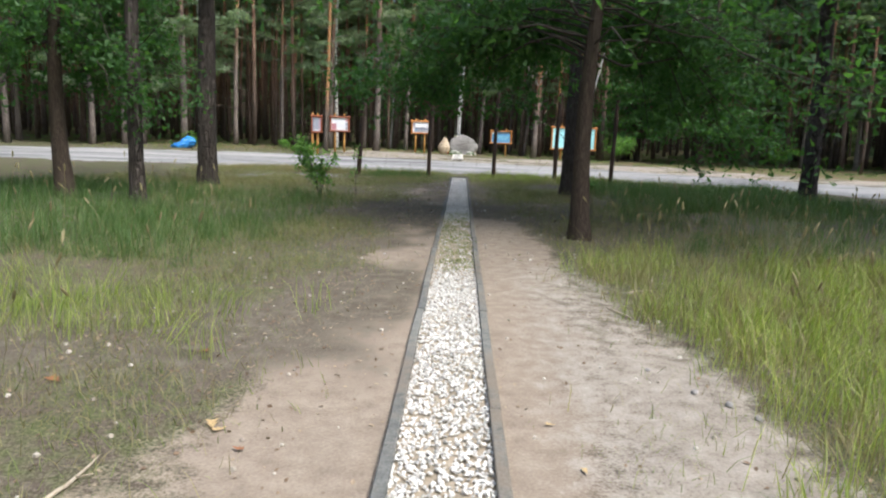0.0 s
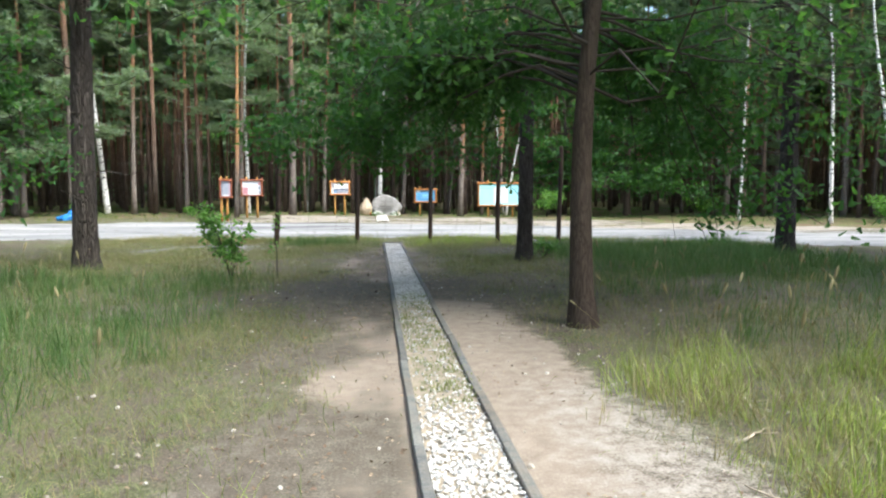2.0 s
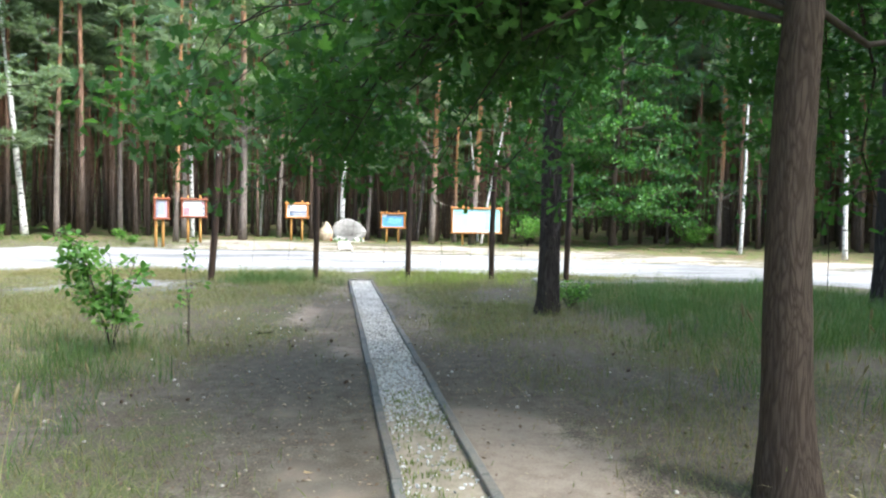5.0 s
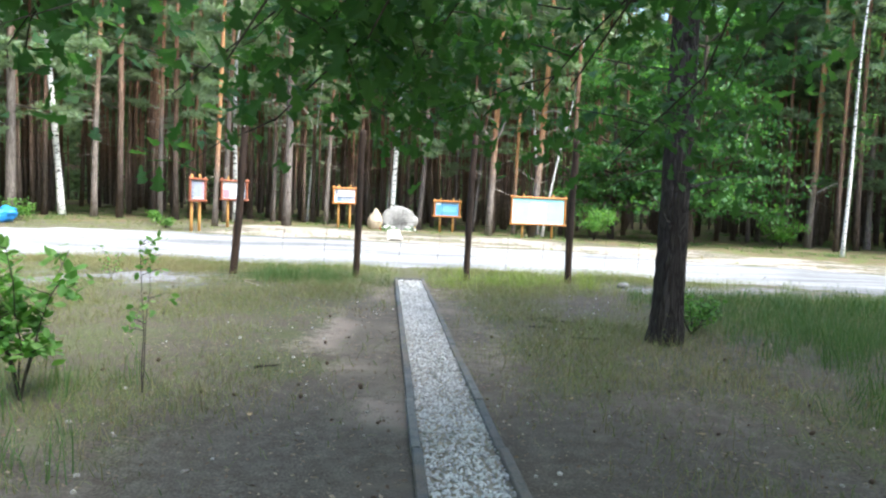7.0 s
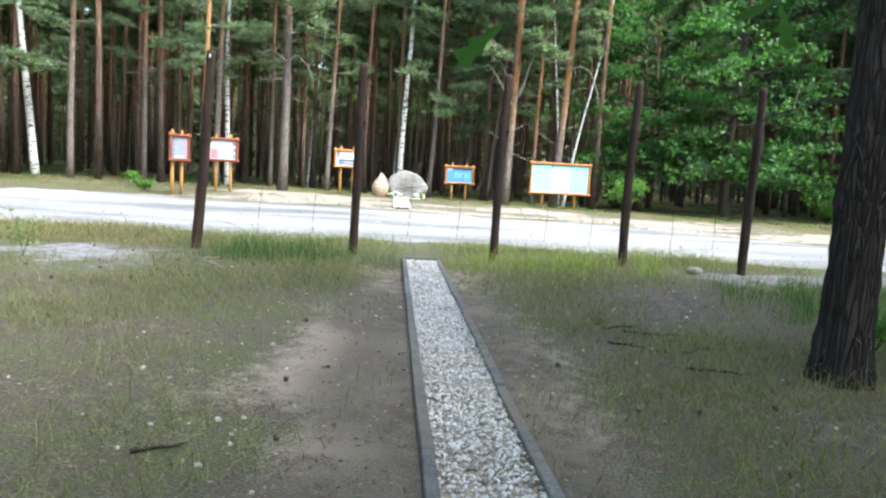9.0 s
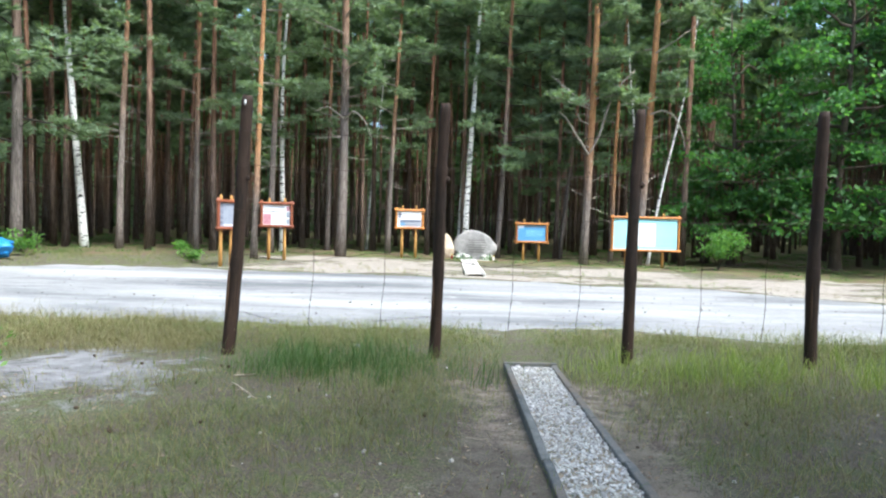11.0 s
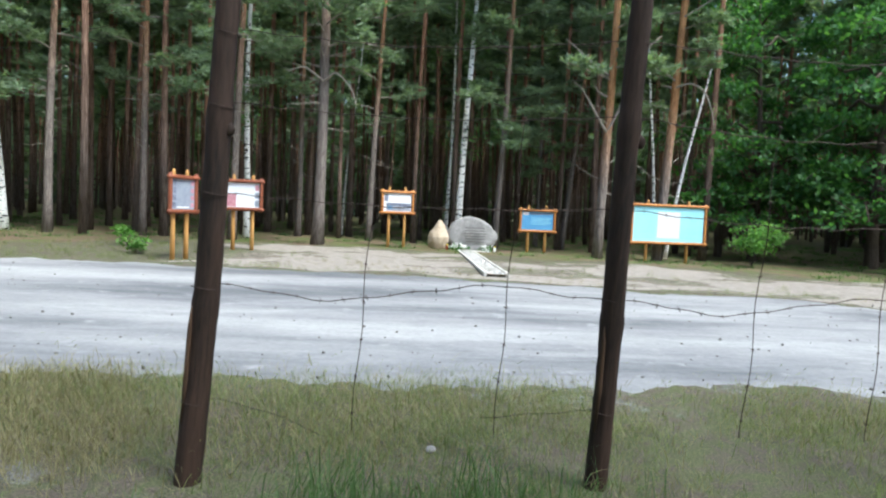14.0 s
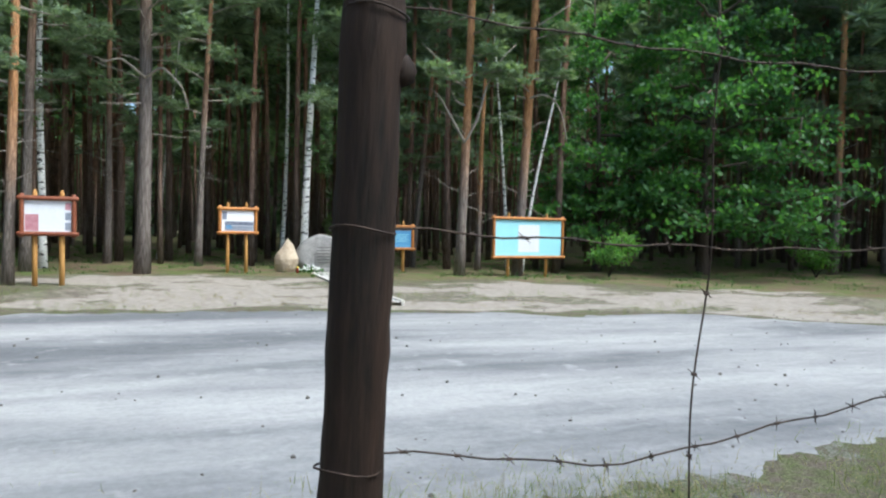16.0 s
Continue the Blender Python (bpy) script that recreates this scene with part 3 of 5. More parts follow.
# ---- foliage templates ----
def needle_tuft(n, seed, flat=0.55):
    """Needles standing out from one point."""
    rng = np.random.default_rng(seed)
    a, s = rng.uniform(0, 2 * np.pi, n), rng.uniform(-0.25, 1.0, n)
    d = np.stack([np.cos(a), np.sin(a), s * flat], 1) * rng.uniform(0.6, 1.0, n)[:, None]
    side = np.cross(d, rng.normal(0, 1, (n, 3)))
    side /= np.linalg.norm(side, axis=1, keepdims=True)
    V = np.concatenate([d * 0.05 - side * 0.09, d * 0.05 + side * 0.09, d], 0)
    i = np.arange(n)
    return V, np.stack([i, i + n, i + 2 * n], 1)


TUFTS = [needle_tuft(20, k) for k in range(3)]
BIGTUFT = needle_tuft(30, 9, 0.7)


def leaf(outline, fold=0.12):
    """A leaf blade from its half outline, folded along the midrib, pointing along +y."""
    o = np.array(outline)
    n = len(o)
    mid = np.stack([0 * o[:, 0], o[:, 1], 0 * o[:, 0] - 0.05 * o[:, 1] ** 2], 1)
    r = np.stack([o[:, 0], o[:, 1] + 0.3 * o[:, 0], fold * o[:, 0] - 0.05 * o[:, 1] ** 2], 1)
    l = r * [-1, 1, 1]
    V = np.concatenate([mid, r, l])
    F = []
    for i in range(n - 1):
        F += [[i, n + i, n + i + 1], [i, n + i + 1, i + 1], [i, 2 * n + i + 1, 2 * n + i], [i, i + 1, 2 * n + i + 1]]
    return V, np.array(F)


OAKLEAF = leaf([(0.01, 0.0), (0.13, 0.2), (0.08, 0.34), (0.29, 0.52), (0.15, 0.62), (0.30, 0.82), (0.0, 1.0)])
OVALLEAF = leaf([(0.0, 0.0), (0.24, 0.25), (0.28, 0.55), (0.12, 0.85), (0.0, 1.0)])
SMALLLEAF = leaf([(0.0, 0.0), (0.3, 0.4), (0.0, 1.0)])


def blades(n, seed, height=1.0, spread=0.35, width=0.02, bend=0.4):
    """One tuft of grass: curved tapering blades."""
    rng = np.random.default_rng(seed)
    V, F = [], []
    for k in range(n):
        a, h = rng.uniform(0, 2 * np.pi), height * rng.uniform(0.5, 1.0)
        out, s = np.array([np.cos(a), np.sin(a), 0]), np.array([-np.sin(a), np.cos(a), 0])
        p0 = rng.normal(0, spread * 0.3, 3) * [1, 1, 0]
        lean, w = rng.uniform(0.1, 1) * bend * h, width * rng.uniform(0.6, 1.3)
        p1, p2 = p0 + out * lean * 0.35 + [0, 0, 0.6 * h], p0 + out * lean + [0, 0, h * rng.uniform(0.85, 1.0)]
        i = len(V)
        V += [p0 - s * w, p0 + s * w, p1 - s * w * 0.7, p1 + s * w * 0.7, p2]
        F += [[i, i + 1, i + 3], [i, i + 3, i + 2], [i + 2, i + 3, i + 4]]
    return np.array(V), np.array(F)


# ---- trees ----
def stem(h, r, rng, sway=0.25, n=14, flare=1.35, sides=12, wob=0.03, top=0.3):
    z = np.linspace(-0.25, h, n) if n < 20 else np.concatenate([np.linspace(-0.25, 5, n - 8), np.linspace(5, h, 9)[1:]])
    u = np.clip(z / h, 0, 1)
    P = np.stack([sway * np.sin(u * rng.uniform(2, 5) + rng.uniform(0, 6)) * u, sway * np.sin(u * rng.uniform(2, 5) + rng.uniform(0, 6)) * u, z], 1)
    rad = r * (1 - (1 - top) * u) * (1 + (flare - 1) * np.exp(-np.clip(z, 0, None) / 0.22))
    return P, rad, tube(P, rad, sides, True, wob, rng)


def at_height(P, z):
    return np.array([np.interp(z, P[:, 2], P[:, k]) for k in range(3)])


def pine(name, h, r, low, n_br, reach, seed, label, category="tree", mat=None, tuft=0.30, dead=8, group="pines at the forest edge", sides=12, segs=14, wob=0.03, dense=1.0):
    """A Scots pine: a tall bare stem, dead snags, flat plates of needles on upper limbs."""
    rng = np.random.default_rng(seed)
    e = thing(name, Matrix(), label, category, group)
    P, rad, VF = stem(h, r, rng, 0.22, segs, 1.3, sides, wob)
    part("trunk", VF, mat or M_pinebark, e, smooth=True)
    limbs, spots, sizes = [], [], []
    for k in range(n_br):
        z = low + (h - low) * (k + rng.uniform(0, 1)) / n_br
        u = (z - low) / (h - low)
        L = reach * (0.55 + 0.6 * np.sin(np.pi * min(1, 0.25 + 0.75 * u))) * rng.uniform(0.6, 1.15)
        a = rng.uniform(0, 2 * np.pi)
        d = np.array([np.cos(a), np.sin(a), rng.uniform(-0.12, 0.3) + 0.4 * u])
        s = np.linspace(0, 1, 5)
        Q = at_height(P, z) + s[:, None] * d * L + np.stack([0 * s, 0 * s, -0.18 * L * s * s + 0.12 * L * s**3], 1) + rng.normal(0, 0.03 * L, (5, 3)) * s[:, None]
        limbs.append(tube(Q, 0.035 * (1 - 0.8 * s) * (r / 0.16), 4, False))
        m = int((9 + 9 * L) * dense)
        q = rng.uniform(0.35, 1.05, m)
        side = np.array([-np.sin(a), np.cos(a), 0])
        c = np.stack([np.interp(q, s, Q[:, j]) for j in range(3)], 1) + side * (rng.normal(0, 0.24, m) * L * (1.1 - 0.6 * q))[:, None] + np.stack([0 * q, 0 * q, rng.normal(0.05, 0.09, m)], 1)
        spots.append(c)
        sizes.append(tuft * rng.uniform(0.7, 1.25, m))
    for k in range(dead):
        z, a = rng.uniform(1.2, max(low + 1, 3)), rng.uniform(0, 2 * np.pi)
        s = np.linspace(0, 1, 4)
        L = rng.uniform(0.4, 1.5)
        Q = at_height(P, z) + s[:, None] * np.array([np.cos(a), np.sin(a), rng.uniform(-0.3, 0.5)]) * L + rng.normal(0, 0.06, (4, 3)) * s[:, None]
        limbs.append(tube(Q, 0.016 * (1 - 0.8 * s), 3, False))
    part("branchwork", join(*limbs), M_deadtwig if dead > 12 else M_twig, e)["kind"] = "stuff"
    C, S = np.concatenate(spots), np.concatenate(sizes)
    pick = rng.integers(0, 3, len(C))
    part("crown", join(*[scattered(TUFTS[t], turns(int((pick == t).sum()), rng, 0.35, (1, 1)) * S[pick == t][:, None, None], C[pick == t]) for t in range(3)]), M_needle, e, "grey-green needles")
    return e


def put(ob, x, y, rz, s=1.0, tilt=(0, 0), dz=0.0):
    return pose(x, y, float(land(x, y)) + dz, tilt[0], tilt[1], rz) @ Matrix.Scale(s, 4)


def grow(proto, spots, rng, used):
    """Places the prototype at the first spot and copies of it at the others."""
    for x, y, s, *lean in spots:
        m = put(None, x, y, rng.uniform(0, 360), s, (rng.normal(0, 0.8), rng.normal(0, 0.8)))
        if lean:
            m = put(None, x, y, 0, 1, (0, lean[0])) @ pose(0, 0, 0, 0, 0, rng.uniform(0, 360)) @ Matrix.Scale(s, 4)
        if proto in used:
            c = copy_thing(proto, m)
            c.scale = (s, s, s)
        else:
            proto.matrix_basis = m
            used.add(proto)


rng = np.random.default_rng(21)
USED = set()
LAB = "tall Scots pine with bare reddish trunk and grey-green needle plates"
EDGE_A = pine("pine_tree", 17, 0.145, 4.6, 26, 2.0, 1, LAB, dead=16, tuft=0.27, dense=1.5)
EDGE_B = pine("pine_tree", 16, 0.145, 2.6, 32, 2.6, 2, "Scots pine at the forest edge with low needle branches", dead=12, tuft=0.28, dense=1.7)
EDGE_C = pine("pine_tree", 18, 0.145, 5.2, 24, 1.8, 3, LAB, dead=14, tuft=0.27, dense=1.5, mat=M_orangebark)
EDGE_D = pine("pine_tree", 13, 0.11, 3.2, 30, 1.7, 4, "young Scots pine with needle branches hanging low", dead=6, tuft=0.27, dense=1.6)
DEEP_A = pine("pine_tree", 20, 0.115, 9.0, 18, 1.6, 5, "slender pine trunk, deep in the dark wood or added unseen for shade", group="pines deep in the wood", tuft=0.75, dead=9, sides=8, segs=8, dense=0.42, mat=M_deepbark)
DEEP_B = pine("pine_tree", 21, 0.105, 8.5, 18, 1.6, 6, "slender pine trunk, deep in the dark wood or added unseen for shade", group="pines deep in the wood", tuft=0.75, dead=12, sides=8, segs=8, dense=0.42, mat=M_deepbark)
grow(EDGE_C, [(4.41, 38.03, 1.12, 0.9), (6.6, 38.3, 1.15, 2.2), (6.05, 40.5, 0.72, 1.7), (20.5, 38.0, 1.15), (-7.41, 33.8, 0.78, 1.3)], rng, USED)
grow(EDGE_A, [(-5.03, 37.1, 1.3, 0.9), (-7.96, 38.0, 0.95, 1.2), (-3.62, 41.4, 0.85, 1.5), (-6.5, 42.5, 0.85, 1.0), (25.5, 34.5, 1.1), (-23.0, 31.5, 1.05), (4.2, 42.7, 0.8, 5.6), (-17.8, 33.6, 1.0), (-13.3, 36.7, 0.95, 0.5), (-10.9, 38.0, 0.85)], rng, USED)
grow(EDGE_B, [(-14.9, 33.0, 1.25, -0.6), (-19.0, 31.2, 1.0), (-26.5, 30.0, 1.1), (24.0, 38.5, 1.0), (-16.9, 32.5, 0.95), (-22.0, 29.0, 1.05), (-17.2, 31.0, 0.85), (-18.4, 30.2, 0.95)], rng, USED)
grow(EDGE_D, [(1.2, 40.9, 1.15, 2.5), (-19.9, 37.6, 1.0), (19.8, 42.5, 1.0), (28.0, 31.0, 1.1), (-24.8, 31.5, 1.2), (3.3, 43.6, 0.9)], rng, USED)


def dead_limbs(x, y, limbs):
    """Bleached dead limbs on the edge pine that stands at (x, y)."""
    tree = min((o for o in bpy.data.objects if o.parent is None and o.name.startswith("pine_tree")), key=lambda o: (o.matrix_basis.translation.x - x) ** 2 + (o.matrix_basis.translation.y - y) ** 2)
    back = tree.matrix_basis.inverted()
    tilt = (tree.matrix_basis.to_3x3() @ Vector((0, 0, 1))).normalized()
    tilt = Vector((0, 0, 1)).rotation_difference(tilt)
    for r, pts in limbs:
        P = np.array(pts, float)
        u, k = np.linspace(0, 1, 14), np.linspace(0, 1, len(P))
        Q = np.stack([np.interp(u, k, P[:, i]) for i in range(3)], 1)
        Q[1:-1] = (Q[:-2] + 2 * Q[1:-1] + Q[2:]) / 4
        Q = np.array([back @ (tree.matrix_basis.translation + tilt @ Vector(q)) for q in Q])
        part("dead_limb", tube(Q, np.linspace(r, 0.3 * r, 14), 6), M_deadtwig, tree, "bleached bare limb", smooth=True)


dead_limbs(4.41, 38.03, [(0.045, [(0, -0.1, 4.3), (-0.5, -0.2, 5.0), (-0.95, -0.2, 5.7), (-1.25, -0.2, 5.9)]), (0.05, [(0.02, -0.1, 4.35), (0.4, -0.2, 5.1), (0.65, -0.25, 6.3), (1.1, -0.3, 7.1), (1.6, -0.3, 7.6)]),
                         (0.04, [(-0.05, -0.1, 6.2), (-0.7, -0.2, 6.6), (-1.6, -0.2, 7.3)]), (0.035, [(-0.05, -0.1, 5.5), (-0.4, -0.2, 5.6), (-0.6, -0.2, 6.0)])])
dead_limbs(6.6, 38.3, [(0.04, [(0.05, -0.1, 6.0), (0.5, -0.2, 6.2), (1.0, -0.25, 6.0), (1.35, -0.25, 5.3), (1.5, -0.25, 4.6)]), (0.035, [(0.1, -0.1, 8.4), (0.8, -0.2, 8.9), (1.9, -0.2, 9.8)]), (0.03, [(-0.1, -0.1, 6.0), (-0.5, -0.2, 6.0)])])
dead_limbs(20.5, 38.0, [(0.04, [(0, -0.1, 2.6), (-0.6, -0.2, 3.2), (-0.9, -0.2, 3.4)]), (0.04, [(0.1, -0.1, 2.7), (1.0, -0.2, 3.2), (2.2, -0.2, 3.9)])])
dead_limbs(-5.03, 37.1, [(0.03, [(0, -0.15, 5.2), (0.4, -0.4, 5.5), (0.9, -0.5, 5.0), (1.1, -0.5, 4.4)]), (0.03, [(0, -0.15, 5.2), (-0.6, -0.4, 5.6), (-1.1, -0.4, 5.4)])])
deep = [(-13.5, 40.0, 0.95), (-11.6, 39.2, 0.9), (-12.5, 42.0, 1.0), (-10.2, 40.4, 0.9), (4.0, 42.6, 0.95), (-1.6, 44.5, 0.9)]
taken = [(-0.08, 41.2), (4.51, 38.19), (7.0, 38.85), (-5.08, 37.7), (15.9, 42.0), (-7.5, 34.15), (-3.61, 42.1), (-8.11, 38.6), (1.45, 42.6)] + [d[:2] for d in deep]
while len(deep) < 300:
    x, y = rng.uniform(-38, 48), rng.uniform(32, 66)
    if y < float(road_far(x)) + 11 - 5 * (x < -9) - 5 * (x > 18) or (9.5 < x < 20 and y < 43) or any((x - a) ** 2 + (y - b) ** 2 < 1.3 for a, b in taken):
        continue
    taken.append((x, y))
    deep.append((x, y, rng.uniform(0.8, 1.2)))
# unseen pines added on the near side, whose tops shade the ground before the fence
while len(deep) < 325:
    x, y = rng.uniform(6, 22), rng.uniform(1, 8.5)
    if x > 0.66 * (y + 4.4) + 1.2 and not any((x - a) ** 2 + (y - b) ** 2 < 2.2 for a, b in taken):
        taken.append((x, y))
        deep.append((x, y, rng.uniform(0.95, 1.2)))
grow(DEEP_A, deep[::2], rng, USED)
grow(DEEP_B, deep[1::2], rng, USED)


def far_woods():
    """The wood beyond: stems and closed tops, too many to count."""
    rng = np.random.default_rng(31)
    spots = []
    while len(spots) < 1250:
        x, y = rng.uniform(-85, 105), rng.uniform(20, 118)
        if (y > 60 and y - 60 < 60) or (x < -38 and y > 28) or (x > 30 and float(road_far(x)) + 6 < y):
            spots.append((x, y))
    # unseen stems added on the near side to close the place, out of the walker's way
    while len(spots) < 1390:
        x, y = rng.uniform(-45, 55), rng.uniform(-45, 16)
        if (x < -13 or x > 30 or y < -22) and y < float(road_near(x)) - 4:
            spots.append((x, y))
    trunks = []
    base = tube(np.array([[0, 0, -0.3], [0, 0, 4], [0.1, 0, 10], [0.05, 0.1, 19]]), [0.14, 0.12, 0.10, 0.07], 6, False)
    P = np.array([(x, y, float(land(x, y))) for x, y in spots])
    R = turns(len(P), rng, 0.02, (0.8, 1.25))
    e = thing("far_woods", Matrix(), "dense dark pine wood behind the forest edge, with unseen stems added on the near side", "woods", kind="stuff")
    part("stems", scattered(base, R, P), M_deepbark, e, smooth=True)
    k = 15
    C = np.repeat(P, k, 0) + np.stack([rng.normal(0, 1.3, len(P) * k), rng.normal(0, 1.3, len(P) * k), rng.uniform(7.5, 22, len(P) * k)], 1)
    part("tops", scattered(BIGTUFT, turns(len(C), rng, 0.5, (1.1, 2.0)), C), M_needle, e)
    # undergrowth closing the view far inside
    n = 4500
    x = rng.uniform(-100, 120, n)
    y = rng.uniform(96, 122, n)
    C = np.stack([x, y, rng.uniform(0, 1, n) ** 1.1 * 15], 1)
    part("undergrowth", scattered(BIGTUFT, turns(n, rng, 0.6, (1.0, 2.0)), C), M_needle, e)
    # the distance: an added backdrop wall all round, painted dark as shaded wood
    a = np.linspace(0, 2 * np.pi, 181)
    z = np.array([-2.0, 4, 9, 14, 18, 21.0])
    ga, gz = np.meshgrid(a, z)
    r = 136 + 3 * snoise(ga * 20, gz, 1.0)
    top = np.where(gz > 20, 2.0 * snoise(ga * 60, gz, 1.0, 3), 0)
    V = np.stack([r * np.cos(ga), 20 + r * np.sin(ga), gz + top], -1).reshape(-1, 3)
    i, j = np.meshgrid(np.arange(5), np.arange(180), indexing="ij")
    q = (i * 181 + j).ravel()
    wall = plain("shaded_wood_backdrop", (0.012, 0.010, 0.008), (0.05, 0.042, 0.03), 0.9, 1.0, 0.0, 0.0, (1, 1, 0.12), "World")
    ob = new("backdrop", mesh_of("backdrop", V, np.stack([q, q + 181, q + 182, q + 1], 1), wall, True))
    tagged(ob, "backdrop wall painted as dark shaded wood in the distance", "woods", kind="structure")


far_woods()


def birch(x, y, h, r, lean, seed, label="slender white birch with black-flecked bark"):
    rng = np.random.default_rng(seed)
    e = thing("birch_tree", put(None, x, y, 0, 1, lean), label, "tree", "birches at the forest edge")
    P, rad, VF = stem(h, r, rng, 0.3, 16, 1.25, 10, 0.03, 0.25)
    part("trunk", VF, M_birch, e, smooth=True)
    limbs, C = [], []
    for k in range(34):
        z, a, L = rng.uniform(3.4, h), rng.uniform(0, 6.28), rng.uniform(0.6, 1.6)
        s = np.linspace(0, 1, 4)
        Q = at_height(P, z) + s[:, None] * np.array([np.cos(a), np.sin(a), 0.7]) * L + np.stack([0 * s, 0 * s, -0.5 * L * s * s], 1)
        limbs.append(tube(Q, 0.012 * (1 - 0.8 * s), 3, False))
        q = rng.uniform(0.3, 1.1, 26)
        C.append(np.stack([np.interp(q, s, Q[:, j]) for j in range(3)], 1) + rng.normal(0, 0.16, (26, 3)))
    part("branchwork", join(*limbs), M_twig, e)["kind"] = "stuff"
    C = np.concatenate(C)
    part("crown", scattered(SMALLLEAF, turns(len(C), rng, 1.2, (0.06, 0.12)), C), M_birchleaf, e)
    return e


birch(-0.2, 41.0, 15, 0.15, (0, 1.15), 1)
birch(-0.44, 45.5, 14, 0.10, (0, 1.4), 2)
birch(-14.8, 37.0, 15, 0.16, (0, -5.3), 3, "leaning white birch with black-flecked bark")
birch(-7.79, 39.3, 13, 0.12, (0, 0.1), 4)
birch(-5.1, 46.1, 12, 0.065, (0, 3.4), 5, "thin pale birch leaning among pines")
birch(7.5, 41.0, 12, 0.07, (0, -4.0), 6)
birch(7.4, 39.6, 11, 0.07, (0, 8.5), 7, "thin pale birch leaning among pines")
birch(20.0, 27.6, 11, 0.10, (0, -3.0), 8)
birch(22.5, 27.0, 12, 0.12, (0, -6.0), 9, "leaning white birch with black-flecked bark")
birch(17.5, 31.0, 12, 0.08, (0, 2.0), 10)


def in_the_way(P):
    """Whether a branch would hang across the walking line below head height."""
    return bool(np.any((np.abs(P[:, 0] + 0.45) < 0.75) & (P[:, 1] < 8.2) & (P[:, 2] < 1.8)))


def oak(name, m, h, r, crown, low, n_br, n_leaf, seed, label, leafsize=0.105, mat=None, lean=0.3, first=2.6, droop=0.5, right_low=None, lobed=True, limbs_r=0.05, min_over=None, hanging=()):
    """An oak: a stem, crooked limbs from low down, twigs and lobed leaves in sprays."""
    rng = np.random.default_rng(seed)
    flat = np.ones(3) if lobed else np.array([2.2, 2.2, 0.7])
    e = thing(name, m, label, "tree")
    P, rad, VF = stem(h, r, rng, lean, 26, 1.45, 16, 0.025, 0.15)
    part("trunk", VF, M_oakbark, e, smooth=True)
    limbs, L_pos = [], []
    for k in range(n_br + len(hanging)):
        u = min((k + rng.uniform(0, 1)) / n_br, 1.0)
        z0 = first + (h * 0.9 - first) * u**1.4
        a = k * 2.399 + rng.normal(0, 0.35)
        d = np.array([np.cos(a), np.sin(a), 0])
        L = crown * rng.uniform(0.65, 1.1) * (1 - 0.55 * u**2)
        lowz = low
        if right_low and math.cos(a - right_low[0]) > 0.55:
            lowz = right_low[1]
        zt = max(lowz + rng.uniform(0, 0.5) + 1.0 * u**2.2 * (h - low), lowz)
        s = np.linspace(0, 1, 8)
        rise = (0.35 + 0.5 * u) * np.sin(np.pi * np.clip(s * 0.85, 0, 1)) * 1.1
        z = z0 + (zt - z0) * s**1.3 + rise * (0.6 if zt < z0 else 0.4)
        base = at_height(P, z0)
        Q = np.stack([base[0] + d[0] * L * s, base[1] + d[1] * L * s, z], 1)
        Q[1:] += rng.normal(0, 0.075 * L, (7, 3)) * s[1:, None] ** 0.6
        if k >= n_br:
            end = np.array(hanging[k - n_br])
            base = at_height(P, 2.5 + 0.06 * (k - n_br))
            L = 2.2
            a = math.atan2(end[1] - base[1], end[0] - base[0])
            Q = base + (end - base) * s[:, None] + np.stack([0 * s, 0 * s, 0.75 * np.sin(np.pi * s)], 1) + rng.normal(0, 0.06, (8, 3)) * s[:, None]
        if hanging and in_the_way(Q + np.array(m.translation)):
            continue
        limbs.append(tube(Q, limbs_r * (1 - 0.85 * s) * rng.uniform(0.6, 1.1), 6, False))
        for j in range(14):
            q = rng.uniform(0.22, 1.0)
            p = np.array([np.interp(q, s, Q[:, c]) for c in range(3)])
            b = a + rng.choice([-1, 1]) * rng.uniform(0.4, 1.4)
            l = L * rng.uniform(0.18, 0.42)
            w = np.linspace(0, 1, 5)
            T = p + w[:, None] * np.array([np.cos(b), np.sin(b), rng.uniform(-0.35, 0.45)]) * l + np.stack([0 * w, 0 * w, -droop * 0.4 * l * w * w], 1) + rng.normal(0, 0.04, (5, 3)) * w[:, None]
            if hanging and in_the_way(T + np.array(m.translation)):
                continue
            limbs.append(tube(T, 0.0055 * (limbs_r / 0.027) ** 0.5 * (1 - 0.8 * w), 4, False))
            m_ = n_leaf * (3 if k >= n_br else 1)
            q2 = rng.uniform(0.15, 1.08, m_)
            c = np.stack([np.interp(q2, w, T[:, k2]) for k2 in range(3)], 1)
            spray = rng.integers(0, max(2, m_ // 6), m_)
            c += (rng.normal(0, 0.13, (max(2, m_ // 6), 3)) * flat)[spray] + rng.normal(0, 0.055, (m_, 3)) * flat
            L_pos.append(c)
    part("limbwork", join(*limbs), M_oakbark if limbs_r > 0.06 else M_twig, e, smooth=True)["kind"] = "stuff"
    C = np.concatenate(L_pos)
    if hanging:
        C = C[~((np.hypot(C[:, 0], C[:, 1]) < 0.9) & (C[:, 2] < 2.8))]
    if hanging:
        wx, wy = C[:, 0] + m.translation.x, C[:, 1] + m.translation.y
        C = C[~((wx > -1.3) & (wx < 0.5) & (wy > 0) & (wy < 6.7) & (C[:, 2] < 2.3)) & ~((wx < 1.6) & (wy < 7.3) & (C[:, 2] < 2.05))]
    if min_over:
        wz = C[:, 2]
        C = C[~((wz < min_over[0]) & (C[:, 0] + m.translation.x < min_over[1]))]
